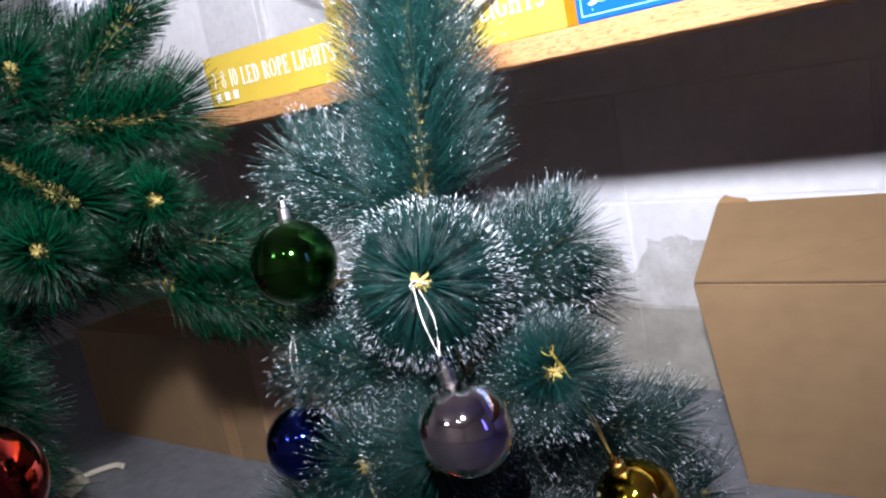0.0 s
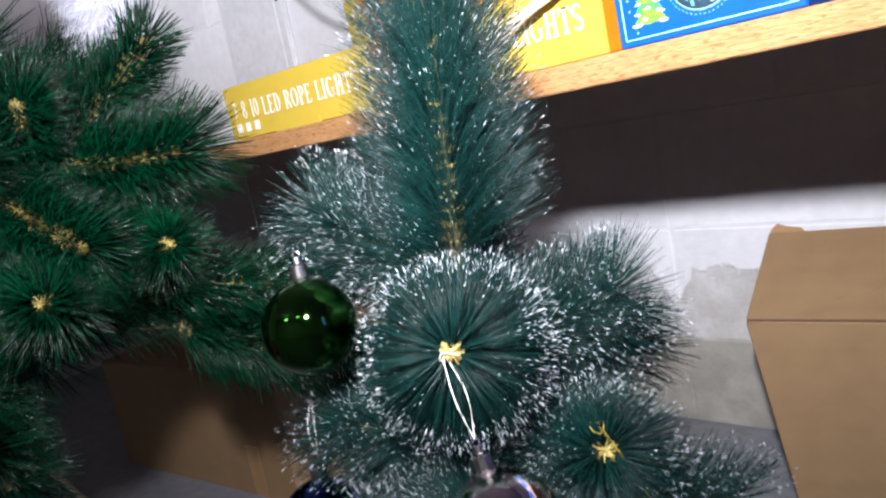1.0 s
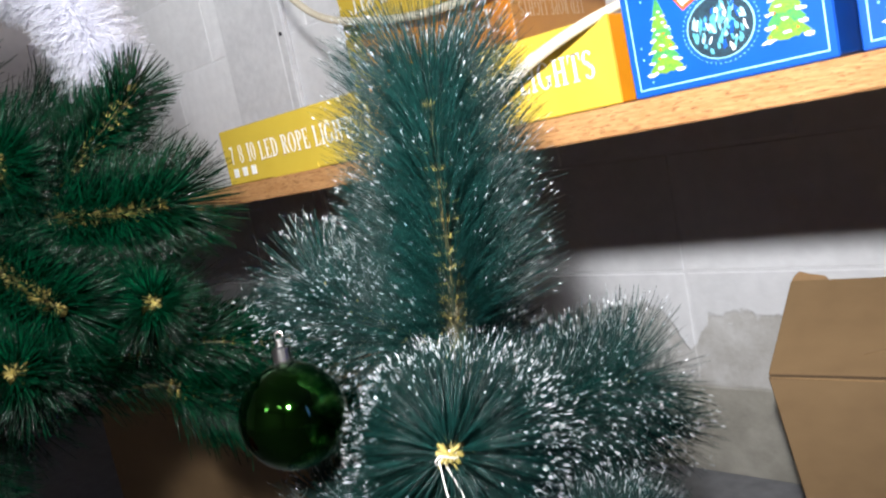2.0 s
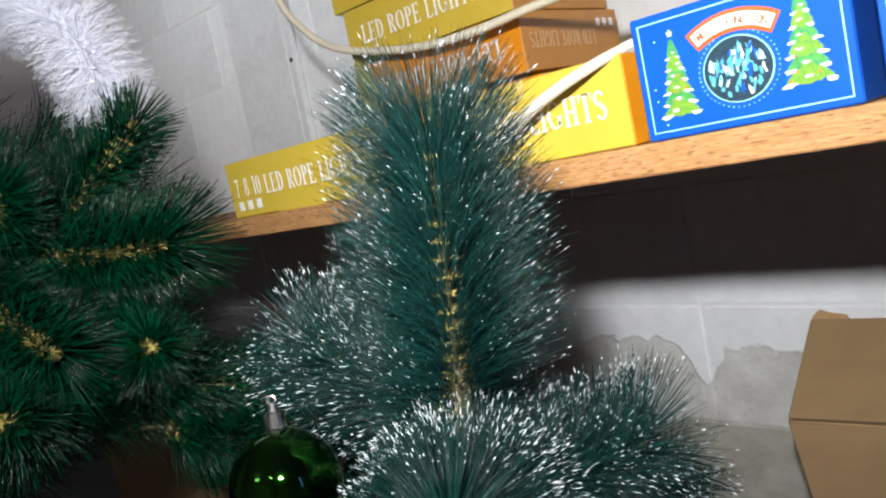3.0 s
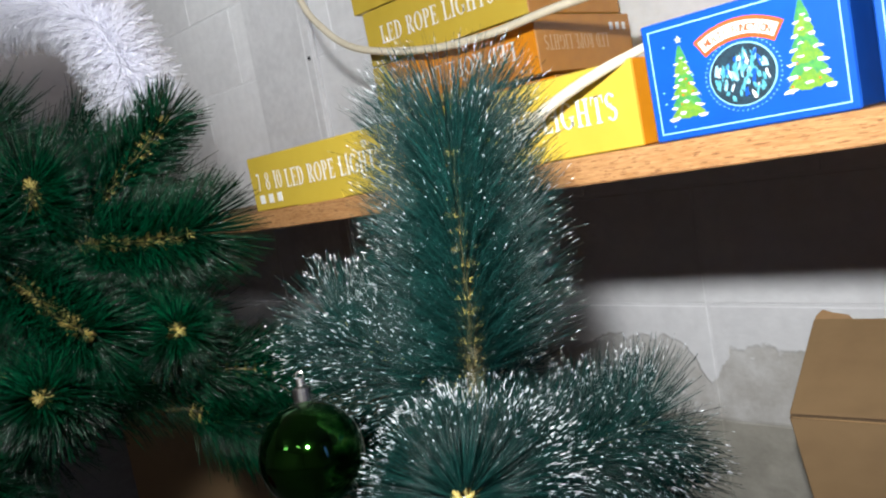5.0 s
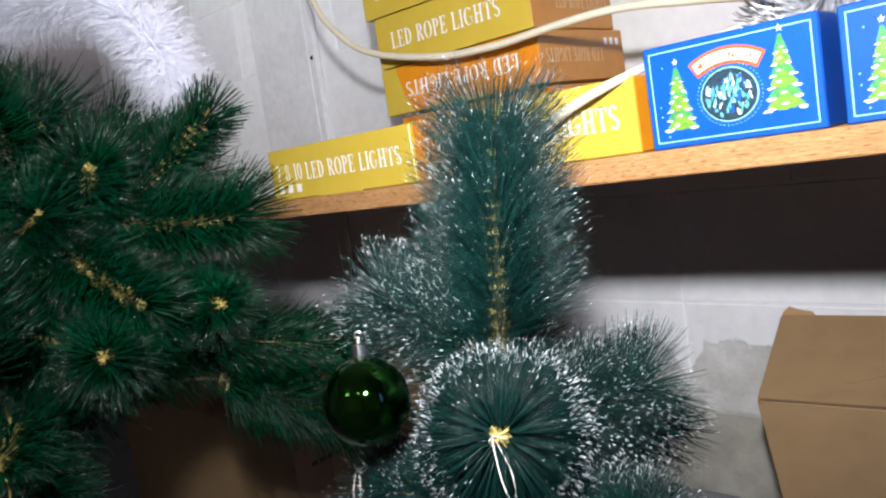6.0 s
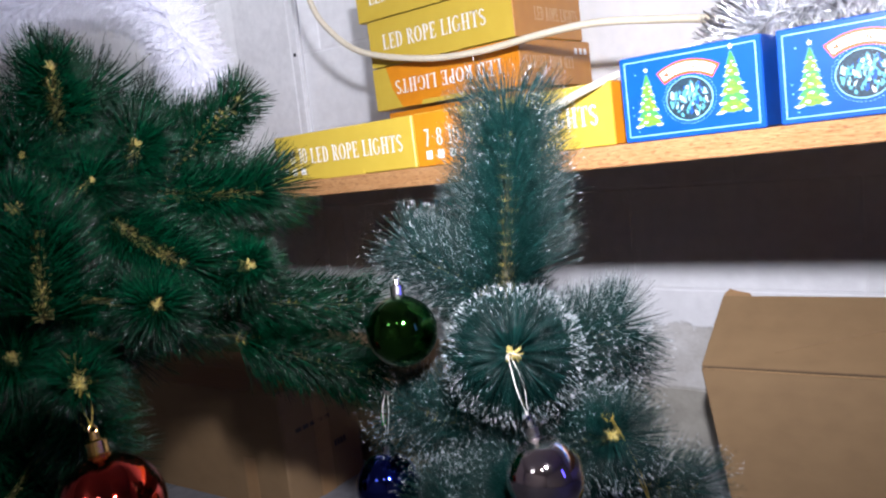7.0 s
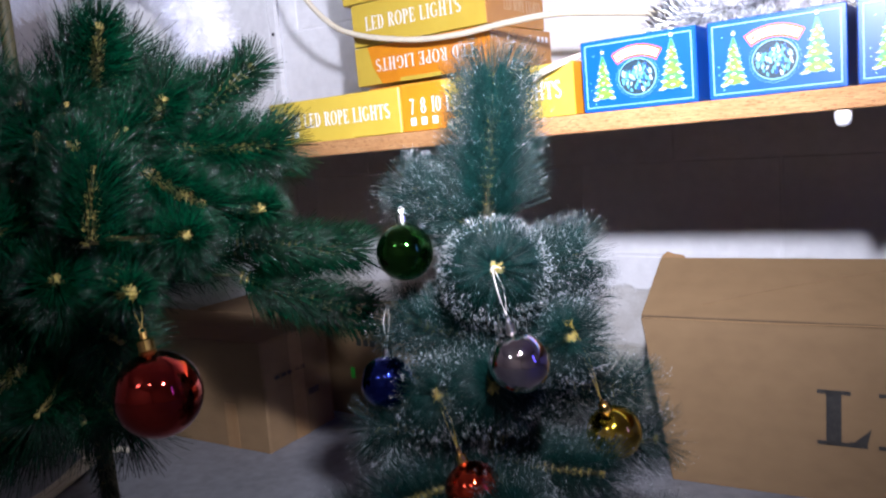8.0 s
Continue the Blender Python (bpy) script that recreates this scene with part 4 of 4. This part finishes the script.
bough(fir, (-0.938, 0.415, 0.44), (-0.925, 0.41, 0.18), 0.024, 1300, 290, GREEN, lean=50, fibre_step=0.02, fibre=0.006, width=0.00036, label="short needles wound round the foot of the trunk")

# white garland over the green tree
tinsel("white_garland", [(-1.30, 0.44, 0.93), (-1.15, 0.53, 0.985), (-1.04, 0.578, 0.992), (-0.95, 0.606, 0.975), (-0.895, 0.624, 0.938), (-0.868, 0.634, 0.888), (-0.860, 0.638, 0.845)], 0.056, 15000, 17, M_WHITEBOA, 0.00050,
       "fluffy white tinsel garland draped over the green tree", 24)

# ---------------------------------------------------------------- baubles


def bauble(c, r, shell, cap_mat, tie, thread, label, big=False):
    """A ball with its crowned cap, wire loop and thread; c is the ball's middle, tie the twig it hangs from."""
    up = (Vector(tie) - Vector(c)).normalized()
    rot = up.to_track_quat("Z", "Y").to_matrix().to_4x4()
    ob = empty("bauble", Matrix.Translation(c) @ rot, label, "bauble", "baubles on the trees")
    prof = [(0, -r)] + [(r * math.cos(math.radians(a)), r * math.sin(math.radians(a))) for a in range(-84, 79, 6)] + [(0, r * 0.985)]
    part("ball", lathe_bm(prof, 48), shell, ob, smooth=True)
    k = r / 0.03
    cap = [(0, r * 0.96), (0.0062 * k, r * 0.96), (0.0066 * k, r * 1.0), (0.0058 * k, r * 1.02), (0.0058 * k, r * 1.26), (0.0046 * k, r * 1.30), (0.0028 * k, r * 1.31), (0.0025 * k, r * 1.45), (0, r * 1.46)]
    part("cap", lathe_bm(cap, 18), cap_mat, ob, smooth=False)
    ring = [(0.0022 * k * math.cos(a), 0, r * 1.50 + 0.0022 * k * math.sin(a)) for a in (2 * math.pi * i / 10 for i in range(11))]
    part("ring", tube_bm(ring, 0.0005 * k, 6), cap_mat, ob)
    ln = (Vector(tie) - Vector(c)).length
    if ln > r * 1.7:
        for s in (-1, 1):
            part("thread", tube_bm([(0, 0, r * 1.55), (s * 0.004, 0.002, (r * 1.55 + ln) / 2), (s * 0.001, 0, ln)], 0.00042, 6), thread, ob)
        loop = [(0.006 * math.cos(a) - 0.003, 0.004 * math.sin(a), ln + 0.002 * math.sin(2 * a)) for a in (2 * math.pi * i / 8 for i in range(9))]
        part("knot", tube_bm(loop, 0.0004, 6), thread, ob)
    return ob


bauble((-0.349, 0.446, 0.565), 0.0297, M_BGREEN, M_CAP, (-0.356, 0.453, 0.612), M_THREAD, "shiny dark green bauble with a silver cap")
bauble((-0.222, 0.448, 0.460), 0.0300, M_BSILVER, M_CAP, (-0.250, 0.456, 0.549), M_THREAD, "shiny pinkish silver bauble with a silver cap")
bauble((-0.394, 0.452, 0.418), 0.0290, M_BBLUE, M_CAP, (-0.394, 0.464, 0.502), M_THREAD, "shiny dark blue bauble with a silver cap")
bauble((-0.183, 0.572, 0.350), 0.0297, M_BGOLD, M_GOLDCAP, (-0.205, 0.525, 0.482), M_GOLDTHREAD, "shiny gold bauble with a gold cap")
bauble((-0.285, 0.445, 0.318), 0.0297, M_BRED, M_GOLDCAP, (-0.322, 0.446, 0.412), M_GOLDTHREAD, "shiny bright red bauble with a gold cap")
bauble((-0.562, 0.282, 0.437), 0.0458, M_BDARKRED, M_GOLDCAP, (-0.590, 0.286, 0.543), M_GOLDTHREAD, "large shiny dark red bauble with a gold cap")

# white cables on the floor behind the green tree
for pts in ([(-2.1, 0.62), (-1.89, 0.685), (-1.735, 0.698), (-1.576, 0.676), (-1.42, 0.66), (-1.36, 0.60), (-1.30, 0.48), (-1.25, 0.36)],
            [(-1.38, 0.725), (-1.40, 0.712), (-1.43, 0.655), (-1.39, 0.60), (-1.345, 0.52), (-1.30, 0.40), (-1.28, 0.30)],
            [(-1.40, 0.66), (-1.37, 0.59), (-1.32, 0.50), (-1.24, 0.42), (-1.15, 0.30)]):
    line = [(px, py, FLOOR + 0.0062 + 0.004 * (i % 2)) for i, (px, py) in enumerate(pts)]
    tagged(link("cable", tube_bm(line, 0.006, 8), M_CABLE, smooth=True), "cream power cable trailing over the concrete floor", "cable")

# ---------------------------------------------------------------- lamps that light the place


def lamp_panel(m, w, h, strength, colour, label, hang=True):
    ob = empty("hanging_lamp" if hang else "wall_lamp", m, label, "lamp")
    part("housing", box_bm(-w / 2 - 0.02, w / 2 + 0.02, -h / 2 - 0.02, h / 2 + 0.02, 0.012, 0.05, 0.004), M_CONDUIT, ob)
    part("diffuser", box_bm(-w / 2, w / 2, -h / 2, h / 2, 0.006, 0.0119), glow("lamp_glow", colour, strength), ob)
    back = m.inverted()
    if hang:
        top = Vector((m.translation.x, m.translation.y, 2.30))
        part("cord", tube_bm([(0, 0, 0.045), back @ top.lerp(m.translation, 0.5), back @ top], 0.004, 6), M_CONDUIT, ob)
    else:
        part("bracket", tube_bm([(0, 0, 0.045), back @ Vector((2.15, m.translation.y, m.translation.z)), back @ Vector((2.2, m.translation.y, m.translation.z))], 0.008, 8), M_CONDUIT, ob)
    return ob


# The cord is added; the lamp itself belongs on the camera.
lamp_panel(FILM_LAMP, 0.05, 0.05, 30, (1.0, 0.98, 0.95), "small bright film lamp held still on an added cord")
lamp_panel(look((-0.65, -1.95, 2.05), (-1.70, 1.366, 1.45)), 0.45, 0.25, 6, (0.97, 0.98, 1.0), "square cool white lamp panel on a cord")
# Body of the added fill lamp, out of view.
lamp_panel(look((0.5, -1.3, 2.1), (0.2, -2.4, 0.4)), 0.3, 0.3, 3, (1.0, 0.90, 0.88), "unseen warm lamp panel added to brighten the back of the room")
lamp_panel(look((2.10, 0.42, 1.15), (-0.3, 0.5, 0.5)), 0.12, 1.0, 7, (0.10, 0.08, 1.0), "slim blue light tube on the wall", False)

# ---------------------------------------------------------------- wall blocks
CH, BL, J = 0.195, 0.40, 0.005
blocks = {}
rows = range(0, 10)
for r in rows:
    z0 = 0.205 + (r - 1) * CH
    shift = (-0.575, -0.575, -0.175, -0.375)[r] if r < 4 else (-0.575 if r % 2 else -0.375)
    for k in range(-5, 5):
        x0 = shift + k * BL
        if x0 < -2.4 or x0 > 1.6:
            continue
        key = "block"
        if key not in blocks:
            ob = link("block", box_bm(J / 2, BL - J / 2, 0, 0.0030, J / 2, CH - J / 2, 0.0016, 2), M_WALL)
            blocks[key] = ob.data
        else:
            ob = new("block", blocks[key])
        ob.parent = wall_north
        lift = 0.0006 * math.sin(3.1 * k + 1.7 * r)
        ob.matrix_basis = pose(x0, WALL + lift, max(z0, FLOOR))
        if z0 < FLOOR:
            ob.matrix_basis = pose(x0, WALL + lift, FLOOR) @ Matrix.Diagonal((1, 1, (z0 + CH - FLOOR) / CH, 1))
